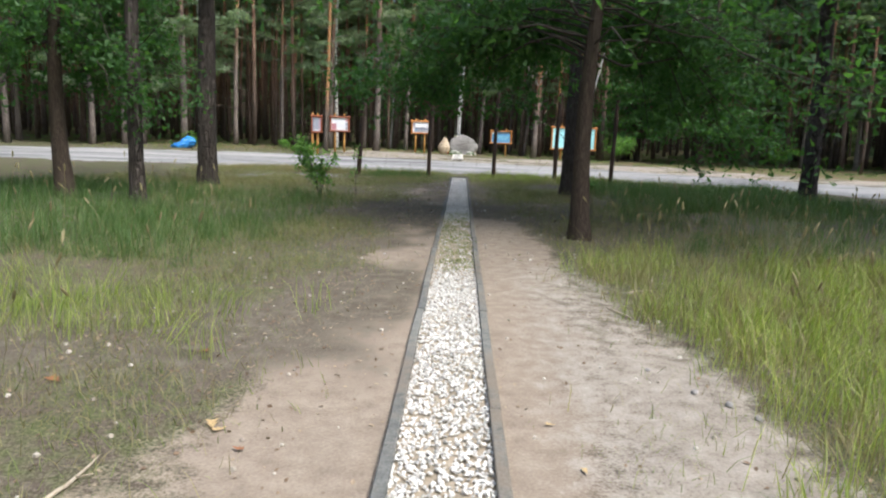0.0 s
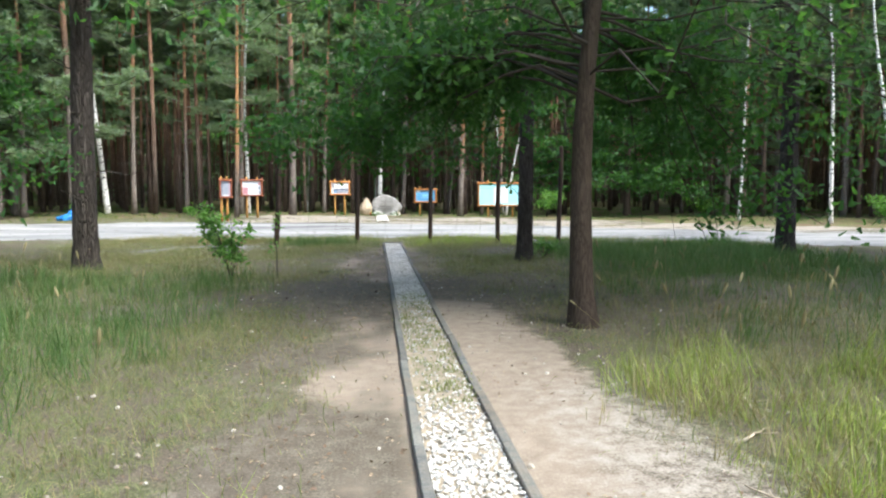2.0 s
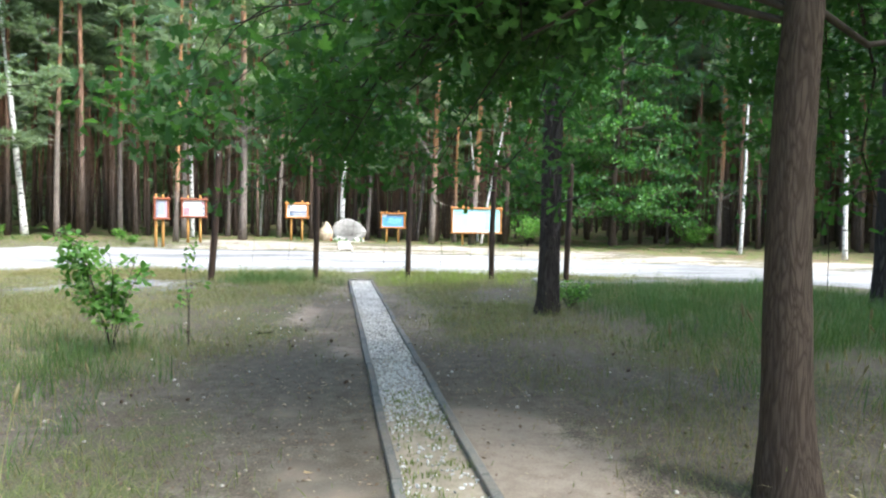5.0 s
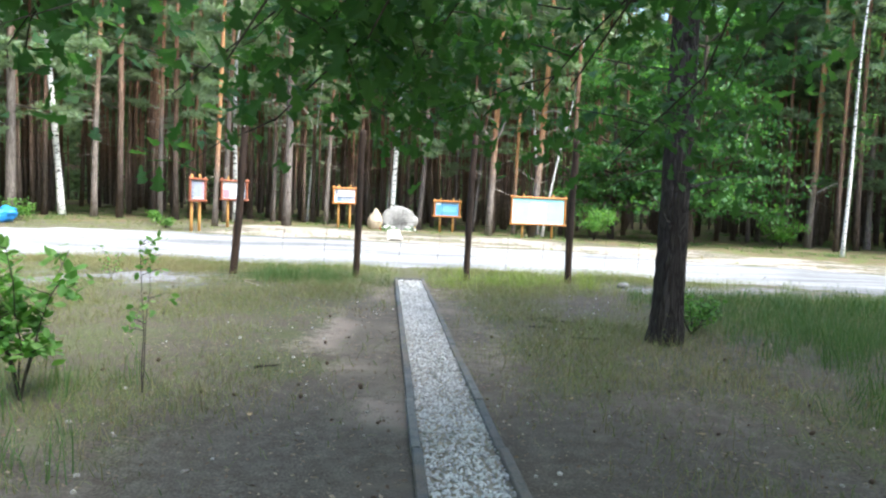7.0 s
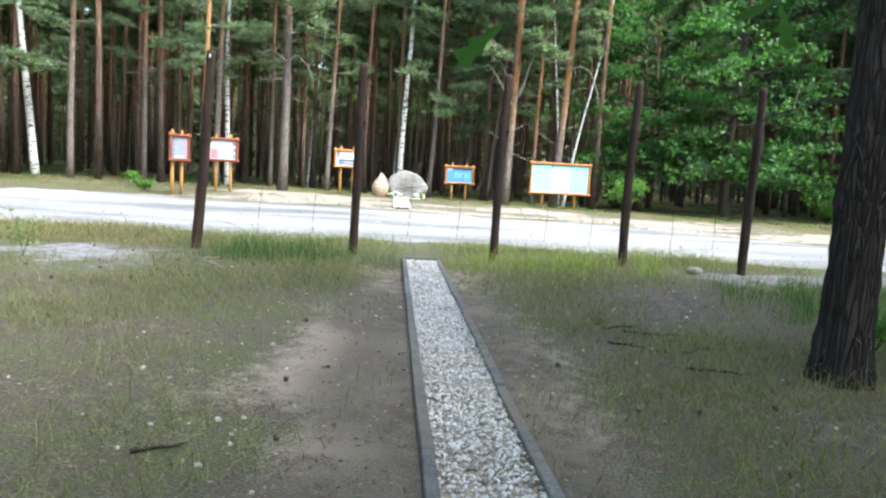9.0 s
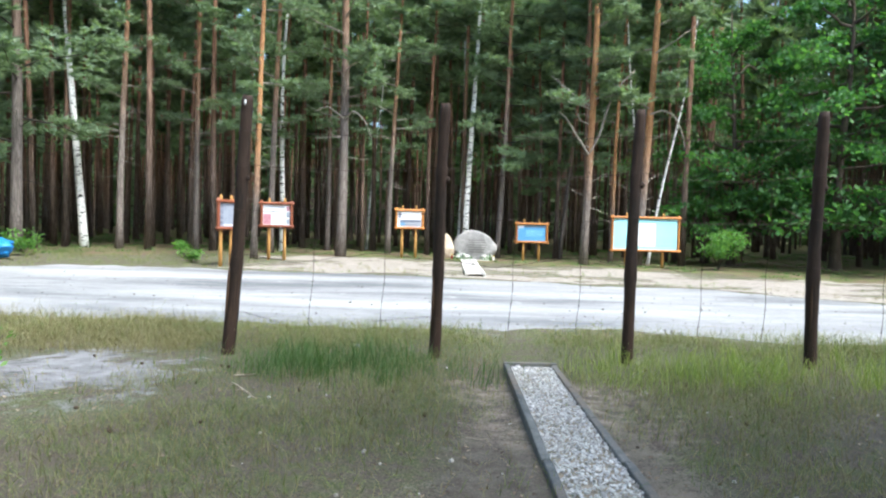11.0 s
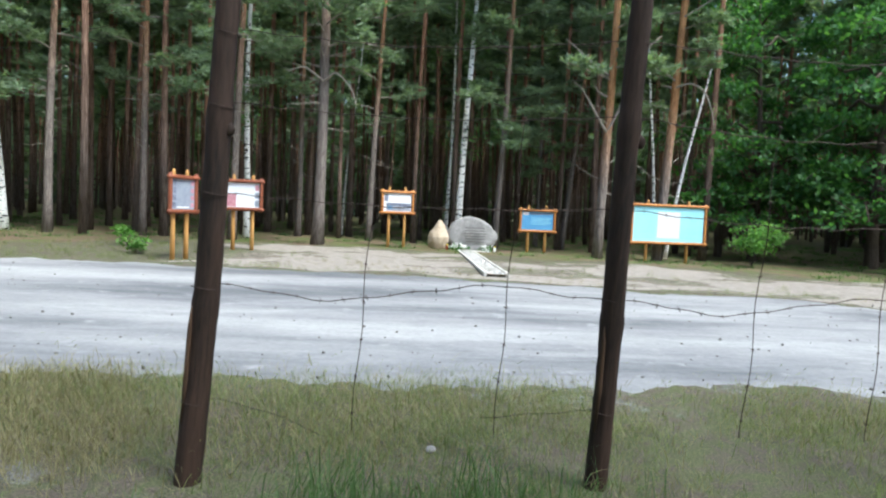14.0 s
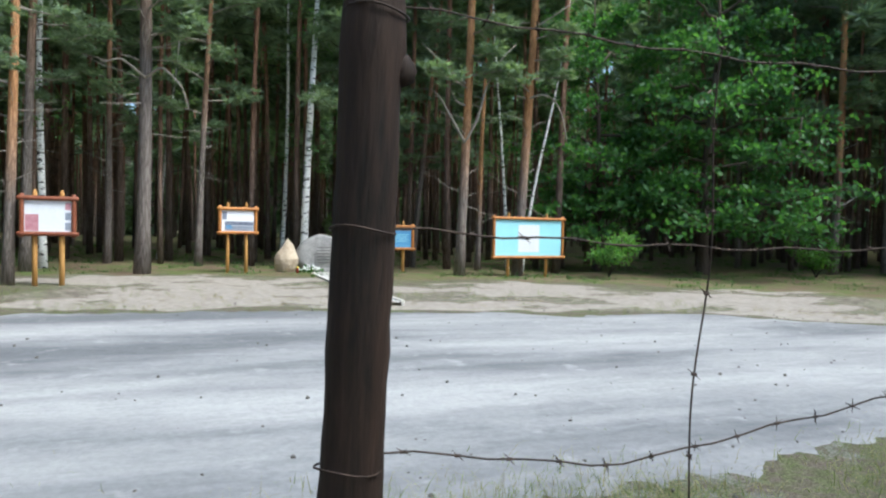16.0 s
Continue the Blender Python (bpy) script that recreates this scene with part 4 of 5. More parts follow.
    part("crown", scattered(OAKLEAF if lobed else SMALLLEAF, turns(len(C), rng, 0.75, (leafsize * 0.7, leafsize * 1.25)), C), mat or M_oakleaf, e, "lobed green leaves")
    return e


oak("oak_tree", put(None, 1.78, 5.55, 0, 1, (0, 0)), 8.0, 0.135, 4.3, 2.15, 38, 20, 5, "oak with dark brown trunk and low spreading green crown", right_low=(radians(-5), 0.95), min_over=(1.58, 1.5), limbs_r=0.022, leafsize=0.108,
    hanging=((-2.75, 3.1, 1.8), (-2.6, 2.6, 2.1), (-2.2, 3.4, 2.0), (-1.4, 3.7, 1.9), (-0.8, 3.9, 1.85), (-3.6, 2.2, 1.95), (-0.2, 3.9, 2.0), (-3.3, 3.3, 2.0), (-2.35, 1.75, 1.85), (-2.75, 1.9, 1.9), (-1.5, 2.0, 1.9), (1.72, 2.45, 1.05), (2.35, 2.05, 0.7), (2.15, 2.6, 0.85), (1.95, 0.7, 0.9), (2.7, 1.2, 1.1)))
oak("oak_tree", put(None, -6.83, 7.5, 200, 1, (0, 2)), 7.0, 0.15, 2.0, 1.0, 36, 34, 6, "oak with dark trunk and dense leaves down to the grass", limbs_r=0.03)
oak("forest_oak", put(None, 14.6, 38.6, 10), 12.0, 0.22, 5.2, 1.7, 34, 30, 7, "broad green oak among the pines at the forest edge", leafsize=0.24, mat=M_fleaf, lobed=False, limbs_r=0.09, first=1.5)
oak("forest_oak", put(None, 11.4, 41.0, 80), 11.0, 0.16, 3.8, 2.3, 22, 28, 8, "green oak in the shade of the forest edge", leafsize=0.24, mat=M_fleaf, lobed=False, limbs_r=0.08, first=2.0)

OLD = pine("pine_tree", 15, 0.165, 3.6, 26, 2.2, 11, "thick old pine with deeply furrowed dark bark", mat=M_oldbark, group="old pines beside the path", sides=22, segs=60, wob=0.035, dead=7, tuft=0.26, dense=1.4)
OLD.matrix_basis = put(None, 2.6, 12.35, 0, 1, (0, 1.0))
OLD_B = pine("pine_tree", 15, 0.22, 4.7, 22, 2.4, 12, "thick old pine with dark bark standing in tall grass", mat=M_oldbark, group="old pines beside the path", sides=20, segs=50, wob=0.035, dead=7, tuft=0.26, dense=1.3)
OLD_B.matrix_basis = put(None, -5.8, 11.5, 0, 1, (0, 0.5))
OLD_C = pine("pine_tree", 14, 0.125, 5.2, 18, 1.9, 13, "straight dark pine standing in tall grass", mat=M_oldbark, group="old pines beside the path", sides=16, segs=30, dead=6, tuft=0.26)
OLD_C.matrix_basis = put(None, -5.4, 7.15, 0, 1, (0, 0))
OLD_D = pine("pine_tree", 14, 0.2, 3.6, 22, 2.0, 14, "dark pine with drooping needle branches near the road", mat=M_oldbark, group="old pines beside the path", sides=16, segs=30, dead=8, tuft=0.26, dense=1.3)
OLD_D.matrix_basis = put(None, 8.3, 12.3, 60, 1, (0, 0))


def shrub(name, x, y, h, w, n_stem, n_leaf, seed, label, mat=None, leafsize=0.07, template=None, bare_low=0.15):
    rng = np.random.default_rng(seed)
    e = thing(name, put(None, x, y, 0), label, "shrub")
    stems, C = [], []
    for k in range(n_stem):
        a = rng.uniform(0, 6.28)
        s = np.linspace(0, 1, 6)
        hh = h * rng.uniform(0.7, 1.0)
        T = np.stack([np.cos(a) * w * 0.5 * s**1.4, np.sin(a) * w * 0.5 * s**1.4, hh * s - 0.03], 1) + rng.normal(0, 0.02, (6, 3)) * s[:, None]
        stems.append(tube(T, (0.0055 if n_stem < 4 else 0.008) * (1 - 0.7 * s), 5, False))
        for j in range(5):
            q, b = rng.uniform(0.3, 1), rng.uniform(0, 6.28)
            p = np.array([np.interp(q, s, T[:, c]) for c in range(3)])
            v = np.linspace(0, 1, 3)
            U = p + v[:, None] * np.array([np.cos(b), np.sin(b), 0.4]) * w * 0.32
            stems.append(tube(U, 0.004 * (1 - 0.6 * v), 3, False))
            c = np.stack([np.interp(rng.uniform(0.2, 1.1, n_leaf), v, U[:, i]) for i in range(3)], 1) + rng.normal(0, 0.04 * max(1, w), (n_leaf, 3))
            C.append(c)
    part("stemwork", join(*stems), M_twig, e)["kind"] = "stuff"
    C = np.concatenate(C)
    C = C[C[:, 2] > bare_low * h]
    part("leaves", scattered(template or OVALLEAF, turns(len(C), rng, 0.6, (leafsize * 0.7, leafsize * 1.3)), C), mat or M_shrub, e)
    return e


shrub("shrub", -2.88, 9.9, 1.2, 0.7, 10, 18, 1, "leafy green shrub beside the trodden path", leafsize=0.08)
shrub("sapling", -2.15, 10.1, 1.2, 0.42, 2, 8, 2, "thin sapling with few leaves in sparse turf", leafsize=0.055, bare_low=0.3)
shrub("sapling", -4.9, 16.7, 0.62, 0.35, 2, 5, 3, "thin sapling rising from the sandy patch", leafsize=0.06)
shrub("shrub", 9.2, 36.7, 1.45, 1.7, 14, 20, 4, "bright green bush beside the large board", leafsize=0.11)
shrub("shrub", -9.4, 33.0, 0.5, 0.6, 6, 8, 5, "low green bush at the forest edge", leafsize=0.1)
shrub("shrub", -8.6, 31.4, 0.4, 0.5, 6, 8, 6, "low green bush at the forest edge", leafsize=0.09)
shrub("shrub", -13.9, 31.8, 0.8, 0.9, 8, 12, 7, "low green bush at the forest edge", leafsize=0.1)
shrub("shrub", 23.5, 28.0, 1.2, 1.8, 12, 18, 8, "green bush beside pale birches", leafsize=0.12)
shrub("shrub", 18.5, 37.0, 1.3, 1.6, 12, 18, 9, "green bush at the forest edge", leafsize=0.12)
shrub("shrub", 3.15, 12.9, 0.45, 0.6, 8, 10, 10, "low green growth at the foot of a pine", leafsize=0.06)


# ---- fence: charred posts and barbed wire ----
POSTS = [(-3.332, 18.435, 0.068, 2.90, 3.36, -2.0), (-1.031, 18.438, 0.060, 2.80, 1.64, 3.3), (1.10, 18.41, 0.060, 2.80, 1.7, 0), (3.11, 18.36, 0.064, 2.80, 0.7, 0), (4.88, 18.06, 0.064, 2.80, 0.6, 0)]  # place, radius, height, leans


def fence_post(i, x, y, r, h, lean, nod):
    rng = np.random.default_rng(50 + i)
    e = thing("fence_post", put(None, x, y, 0, 1, (nod, lean)), "dark weathered round wooden fence post standing in grass", "post", "posts of the barbed wire fence")
    z = np.concatenate([[-0.3], np.linspace(0, h, 44)])
    P = np.stack([0.012 * np.sin(z * 1.7 + i), 0.012 * np.sin(z * 1.3 + 2 * i), z], 1)
    rad = r * (1.08 - 0.13 * z / h) * (1 + 0.03 * np.sin(z * 5 + i)) + 0.009 * np.exp(-((z - 2.05) / 0.07) ** 2) + 0.007 * np.exp(-((z - 0.98) / 0.09) ** 2)
    rad[-1] *= 0.86
    part("shaft", tube(P, rad, 18, True, 0.022, rng), M_post, e, smooth=True)
    a = 2.2 + i
    part("knot", moved(lumpy(ball(2, (0.028, 0.02, 0.04)), 0.3, 14, i), pose(0.9 * r, -0.35 * r, 1.98)), M_post, e, smooth=True)
    part("bared_patch", moved(tube(np.array([[0, 0, 0.35], [0.004, 0, 0.6], [0, 0, 0.88], [0, 0, 1.0]]), [0.006, 0.016, 0.013, 0.003], 8), pose(-0.68 * r, -0.68 * r, 0)), M_bare, e, "patch where the dark surface has peeled", smooth=True)
    for z in (0.46, 1.1, 1.62, 2.1, 2.5):
        th = np.linspace(0, 2 * np.pi, 17)
        part("tie_wire", tube(np.stack([(r + 0.003) * 1.03 * np.cos(th), (r + 0.003) * 1.03 * np.sin(th), z + 0.006 * np.sin(th * 2)], 1), 0.0028, 5, False), M_wire, e)
    if i == 0:
        part("insulator", moved(join(tube(np.array([[0, 0, -0.03], [0, 0, 0], [0, 0, 0.03]]), [0.011, 0.014, 0.009], 10), tube(np.array([[0, 0.0, 0], [0, 0.05, 0]]), 0.006, 6)), pose(-0.2 * r, -r - 0.012, h - 0.09)), M_porcelain, e, "small white insulator", smooth=True)


for i, p in enumerate(POSTS):
    fence_post(i, *p)


def on_post(i, z):
    x, y, r, h, lean, nod = POSTS[i]
    return np.array([x + z * math.sin(radians(lean)), y - z * math.sin(radians(nod)), float(land(x, y)) + z])


def wire_strand(P, rng, gap=0.13):
    """Twisted wire with barbs along it."""
    pieces = [tube(P, 0.0026, 5, False)]
    d = np.r_[0, np.cumsum(np.linalg.norm(np.diff(P, axis=0), axis=1))]
    for s in np.arange(gap / 2, d[-1], gap):
        p = np.array([np.interp(s, d, P[:, k]) for k in range(3)])
        pieces.append(tube(p + np.array([[-0.007, 0, 0], [0.007, 0, 0]]), 0.0042, 5, True))
        for q in (0, 1):
            v = rng.normal(0, 1, 3)
            v *= 0.02 / np.linalg.norm(v)
            pieces.append(tube(np.array([p - v, p, p + v]), [0.0008, 0.002, 0.0008], 3, False))
    return join(*pieces)


def barbed_fence():
    rng = np.random.default_rng(77)
    for i in range(len(POSTS) - 1):
        e = thing("barbed_wire", Matrix(), "rusty slack barbed wire strung between dark posts", "wire", "bays of barbed wire")
        stays = (0.39, 0.74)
        for z in (0.46, 1.1, 1.6, 2.1, 2.5):
            s = np.linspace(0, 1, 25)
            a, b = on_post(i, z + (0.02 if i == 0 else 0)), on_post(i + 1, z)
            sag = (-0.075 * np.exp(-((s - 0.27) / 0.17) ** 2) + 0.06 * np.exp(-((s - 0.74) / 0.15) ** 2)) if z == 1.1 else -rng.uniform(0.03, 0.09) * 4 * s * (1 - s)
            k = 0.06 / np.linalg.norm(b - a)
            P = a + (b - a) * (k + (1 - 2 * k) * s)[:, None] + np.stack([0 * s, 0 * s, sag * np.sin(np.pi * s) ** 0.3 + 0.006 * np.sin(s * 40)], 1)
            if z > 1:
                part("strand", wire_strand(P, rng), M_wire, e)
            elif i == 0:
                part("broken_strand", tube(P[:8] - np.array([0, 0, 0.12]) * (s[:8, None] / s[7]) ** 2, 0.0018, 5, False), M_wire, e)
                part("broken_strand", tube(P[17:], 0.0018, 5, False), M_wire, e)
        for s in stays:
            z = np.linspace(0.32, 2.1, 30)
            a, b = np.array([on_post(i, v) for v in z]), np.array([on_post(i + 1, v) for v in z])
            Q = (a + (b - a) * s) * [1, 1, 0] + [0, 0, float(land(a[0, 0], a[0, 1]))] + np.stack([0.015 * (z - 1.1) / 1.1 + 0.008 * np.sin(z * 9 + i), -0.004 + 0.006 * np.sin(z * 7), z], 1)
            part("stay_wire", wire_strand(Q, rng, 0.21), M_wire, e)


barbed_fence()


# ---- notice boards across the road ----
def notice_board(x, y, yaw, w, h, z0, label, wood, prints, back):
    """A framed board on two pointed poles; prints: (name, material, u0, v0, u1, v1) in shares of the sheet."""
    g = float(land(x, y))
    e = thing("notice_board", pose(x, y, g, 0, 0, yaw), label, "board", "notice boards across the road")
    px = w * 0.24 if w < 2 else w * 0.27
    for s in (-1, 1):
        top = z0 + h + 0.15
        part("pole", tube(np.array([[s * px, 0.075, -0.2], [s * px, 0.075, 0.6], [s * px, 0.075, top - 0.11], [s * px, 0.075, top - 0.04], [s * px, 0.075, top]]), [0.055, 0.053, 0.05, 0.035, 0.012], 12), M_pole, e, "round pole with a pointed tip", smooth=True)
    b = 0.085
    for s in (-1, 1):
        part("stile", tube(np.array([[s * (w / 2 - b / 2), -0.01, z0 - 0.03], [s * (w / 2 - b / 2), -0.01, z0 + 0.1], [s * (w / 2 - b / 2), -0.01, z0 + h - 0.1], [s * (w / 2 - b / 2), -0.01, z0 + h + 0.05]]), [0.046, 0.05, 0.05, 0.046], 10), wood, e, smooth=True)
    for z in (z0 + b / 2, z0 + h - b / 2):
        part("rail", tube(np.array([[-w / 2 - 0.05, -0.03, z], [-w / 2 + 0.05, -0.03, z], [w / 2 - 0.05, -0.03, z], [w / 2 + 0.05, -0.03, z]]), [0.044, 0.05, 0.05, 0.044], 10), wood, e, smooth=True)
    part("back_panel", box(w - 0.06, 0.025, h - 0.06, 0.004, (0, 0.018, z0 + h / 2)), wood, e)
    iw, ih = w - 2 * b, h - 2 * b
    sheet = part("sheet", box(iw, 0.008, ih, 0.002, (0, -0.002, z0 + h / 2)), back, e, "printed sheet")
    for name, mat, u0, v0, u1, v1 in prints:
        part(name, box(iw * (u1 - u0), 0.004, ih * (v1 - v0), 0, (iw * ((u0 + u1) / 2 - 0.5), -0.0075, z0 + h / 2 + ih * ((v0 + v1) / 2 - 0.5))), mat, sheet)


def lines(mat, u0, v0, u1, v1, n, fill=0.45):
    """Writing too small to read, as bars."""
    s = (v1 - v0) / n
    return [("text_line", mat, u0, v0 + i * s, u1 - (0.1 * (u1 - u0) if i % 3 == 0 else 0), v0 + (i + fill) * s) for i in range(n)]


notice_board(-7.28, 30.7, 70, 0.98, 0.86, 1.06, "red-framed notice board with grey sheet and small photographs", M_framered,
             [("photo", M_photo, 0.03, 0.06 + 0.24 * k, 0.2, 0.24 + 0.24 * k) for k in range(4)] + [("photo", M_pink, 0.84, 0.08 + 0.24 * k, 0.97, 0.22 + 0.24 * k) for k in range(4)] + [("text_block", M_white, 0.24, 0.05, 0.76, 0.1)], M_greyprint)
notice_board(-6.62, 33.65, 4, 1.06, 0.84, 1.07, "red-framed notice board with white sheet", M_framered,
             [("photo", M_pink, 0.02, 0.03, 0.3, 0.55), ("photo", M_greyprint, 0.86, 0.06, 0.98, 0.3), ("photo", M_greyprint, 0.86, 0.38, 0.98, 0.62), ("photo", M_pink, 0.86, 0.7, 0.98, 0.93)], M_white)
notice_board(-2.5, 38.6, 14, 1.16, 0.80, 1.17, "orange-framed notice board with a dark photograph print", M_frame,
             [("photo", M_photo, 0.1, 0.28, 0.98, 0.46), ("photo", M_greyprint, 0.1, 0.03, 0.98, 0.26), ("photo", M_photo, 0.03, 0.55, 0.16, 0.92), ("photo", M_blueprint, 0.14, 0.1, 0.32, 0.28)], M_white)
notice_board(2.46, 38.9, 4, 1.32, 0.82, 0.73, "orange-framed notice board with a blue printed map", M_frame,
             [("heading", M_white, 0.03, 0.8, 0.22, 0.96), ("photo", M_photo, 0.25, 0.84, 0.97, 0.92)] + lines(M_cyan, 0.3, 0.3, 0.92, 0.72, 6, 0.3), M_blueprint)
notice_board(6.73, 37.7, 5, 2.72, 1.36, 0.62, "large orange-framed notice board with cyan sheet and white page", M_frame,
             [("page", M_white, 0.34, 0.1, 0.66, 0.86)], M_cyan)


# ---- the memorial ----
def memorial():
    g = float(land(0.15, 38.9))
    V, F = ball(4)
    V = V * [0.90, 0.42, 0.68]
    V[:, 2] = np.where(V[:, 2] > 0, V[:, 2] * (1 - 0.30 * np.clip(V[:, 0] + 0.1, 0, 1) ** 1.4), V[:, 2])
    V[:, 1] = np.maximum(V[:, 1], -0.25 + 0.12 * (V[:, 2] + 0.2))
    V = lumpy((V, F), 0.07, 2.6, 3)[0]
    e = thing("memorial_boulder", pose(0.15, 38.95, g + 0.50), "grey granite boulder with an engraved face", "boulder")
    part("stone", (V, F), M_boulder, e, smooth=True)
    for i in range(6):
        wide = 0.78 - 0.05 * abs(i - 2)
        part("text_line", box(wide, 0.012, 0.035, 0, (0.08, -0.335 + 0.012 * (3 - i) * 0 - 0.0, 0.28 - 0.095 * i)), M_inscr, e)
    V, F = ball(3)
    V = V * [0.37, 0.27, 0.60]
    V[:, 0] += 0.10 * V[:, 2]
    V[:, :2] *= (1 - 0.55 * np.clip(V[:, 2:3] / 0.55, 0, 1) ** 1.2)
    s = new("standing_stone", mesh_of("standing_stone", *lumpy((V, F), 0.16, 3.0, 8), M_sandstone, False))
    s.matrix_basis = pose(-1.02, 38.85, g + 0.42)
    tagged(s, "pointed pale sandstone standing beside the boulder", "stone")
    rng = np.random.default_rng(12)
    for x, y in ((-0.55, 38.35), (-0.22, 38.38), (0.62, 38.3)):
        w = thing("flower_bunch", pose(x, y, float(land(x, y))), "bunch of white flowers laid at the boulder", "flowers", "flowers at the boulder")
        n = 26
        C = rng.normal(0, 1, (n, 3)) * [0.09, 0.05, 0.05] + [0, 0, 0.13]
        part("petals", scattered(ball(1), turns(n, rng, 1, (0.022, 0.04)), C), M_petal, w, smooth=True)["kind"] = "stuff"
        C = rng.normal(0, 1, (40, 3)) * [0.10, 0.06, 0.04] + [0, 0, 0.08]
        part("leaves", scattered(SMALLLEAF, turns(40, rng, 1, (0.08, 0.14)), C), M_fleaf, w)
    for x in (-0.75, 0.9):
        c = thing("grave_candle", pose(x, 38.33, float(land(x, 38.33))), "small grave candle standing before the stones", "candle")
        part("jar", tube(np.array([[0, 0, 0], [0, 0, 0.02], [0, 0, 0.13], [0, 0, 0.15]]), [0.035, 0.042, 0.04, 0.03], 12), M_petal if x > 0 else M_red, c, smooth=True)
        part("lid", tube(np.array([[0, 0, 0.15], [0, 0, 0.17], [0, 0, 0.2]]), [0.034, 0.034, 0.008], 12), M_yellow, c, smooth=True)
    sl = new("stone_slab", mesh_of("stone_slab", *box(1.5, 0.55, 0.10, 0.015), M_slab))
    sl.matrix_basis = pose(0.0, 38.3, g - 0.045, 0, 0, 2)
    tagged(sl, "low pale slab at the foot of the boulder", "slab")


memorial()


def tarp_heap():
    V, F = ball(4)
    out = []
    for v in V:
        n = noise.fractal(Vector(v) * 1.6 + Vector((4, 1, 2)), 1.0, 2.0, 5)
        crease = abs(noise.noise(Vector(v) * 3.3))
        out.append(Vector(v) * (1 + 0.28 * n - 0.16 * crease))
    V = np.array(out) * [0.58, 0.4, 0.33]
    V[:, 2] += 0.10 * np.sin(V[:, 0] * 4)
    V[:, 2] = np.maximum(V[:, 2], -0.16)
    e = new("tarpaulin", mesh_of("tarpaulin", V, F, M_tarp, True))
    x, y = -13.8, 30.2
    e.matrix_basis = pose(x, y, float(land(x, y)) + 0.15, 0, -6, 15)
    tagged(e, "crumpled blue tarpaulin heap at the roadside", "tarpaulin")


tarp_heap()


def loose_stone(x, y, s, label):
    e = new("field_stone", mesh_of("field_stone", *lumpy(ball(2, (s, s * 0.7, s * 0.5)), 0.25, 3 / s, x), M_boulder, True))
    e.matrix_basis = pose(x, y, float(land(x, y)) + s * 0.25, 0, 0, x * 50)
    tagged(e, label, "stone")


loose_stone(4.1, 18.0, 0.14, "dark rounded stone lying in the turf")
loose_stone(-1.95, 18.95, 0.05, "small pale stone at the roadside")


def sticks():
    rng = np.random.default_rng(19)
    spots = [(-2.62, 16.6, 0.62, -58, M_stick), (-2.79, 17.3, 0.26, 40, M_stick), (-1.42, 11.0, 0.22, 25, M_twig), (1.75, 13.6, 0.42, -15, M_twig), (1.45, 13.2, 0.3, -35, M_twig), (1.95, 13.1, 0.36, 25, M_twig), (1.5, 14.1, 0.3, 60, M_twig),
             (-1.52, -1.8, 0.36, 88, M_stick), (1.75, 2.0, 0.35, 40, M_stick), (2.1, 2.6, 0.5, 70, M_stick), (1.6, 13.9, 0.35, 10, M_twig), (1.85, 12.5, 0.45, -10, M_twig), (1.35, 1.2, 0.3, 120, M_stick)]
    for x, y, l, a, mat in spots:
        s = np.linspace(-0.5, 0.5, 7)
        d = np.array([math.cos(radians(a)), math.sin(radians(a))])
        xy = np.array([x, y]) + s[:, None] * d * l + np.cumsum(rng.normal(0, 0.03 * l, (7, 2)), 0)
        P = np.stack([xy[:, 0], xy[:, 1], land(xy[:, 0], xy[:, 1]) + 0.012 + rng.uniform(0, 0.01, 7)], 1)
        fork = tube(np.array([P[3], P[3] + [d[1] * l * 0.2 + d[0] * 0.1, -d[0] * l * 0.2, 0.02]]), [0.006, 0.002], 5)
        o = thing("fallen_stick", Matrix(), "bleached broken stick lying on sand" if mat is M_stick else "dark broken stick lying on bare ground", "stick", "fallen sticks")
        part("wood", join(tube(P, np.linspace(0.011, 0.004, 7), 6), fork), mat, o, smooth=True)


sticks()


def dry_leaf(x, y, size, turn, mat, label):
    V, F = OAKLEAF
    V = V * [1, 1, 1] + np.stack([0 * V[:, 0], 0 * V[:, 1], 0.9 * V[:, 0] ** 2 + 0.35 * (V[:, 1] - 0.5) ** 2], 1)
    e = new("dry_leaf", mesh_of("dry_leaf", V * size, F, mat, True))
    e.matrix_basis = pose(x, y, float(land(x, y)) + 0.012, 0, 0, turn)
    tagged(e, label, "leaf", "fallen leaves beside the path")


M_tan = plain("tan_dead_leaf", (0.38, 0.26, 0.12), (0.58, 0.44, 0.24), 30, 0.8, 0.2, 0.3)
M_rust = plain("rusty_dead_leaf", (0.24, 0.10, 0.05), (0.38, 0.18, 0.09), 30, 0.8, 0.2, 0.3)
for x, y, z, a, m in ((-1.10, -1.33, 0.10, 20, M_tan), (-1.04, -1.30, 0.07, 130, M_tan), (-2.12, -0.82, 0.12, 60, M_rust), (-0.95, -1.5, 0.06, 250, M_rust), (0.55, -1.1, 0.05, 80, M_tan), (-1.6, -0.2, 0.08, 300, M_rust), (0.62, -1.6, 0.05, 10, M_tan), (-0.7, 6.2, 0.06, 70, M_tan), (-1.2, 5.1, 0.07, 200, M_rust), (1.0, 10.2, 0.06, 140, M_tan), (-1.3, 9.6, 0.07, 15, M_tan), (1.6, 9.4, 0.06, 230, M_tan)):
    dry_leaf(x, y, z, a, m, "curled tan dead oak leaf on trodden earth" if m is M_tan else "curled rust-brown dead oak leaf on trodden earth")
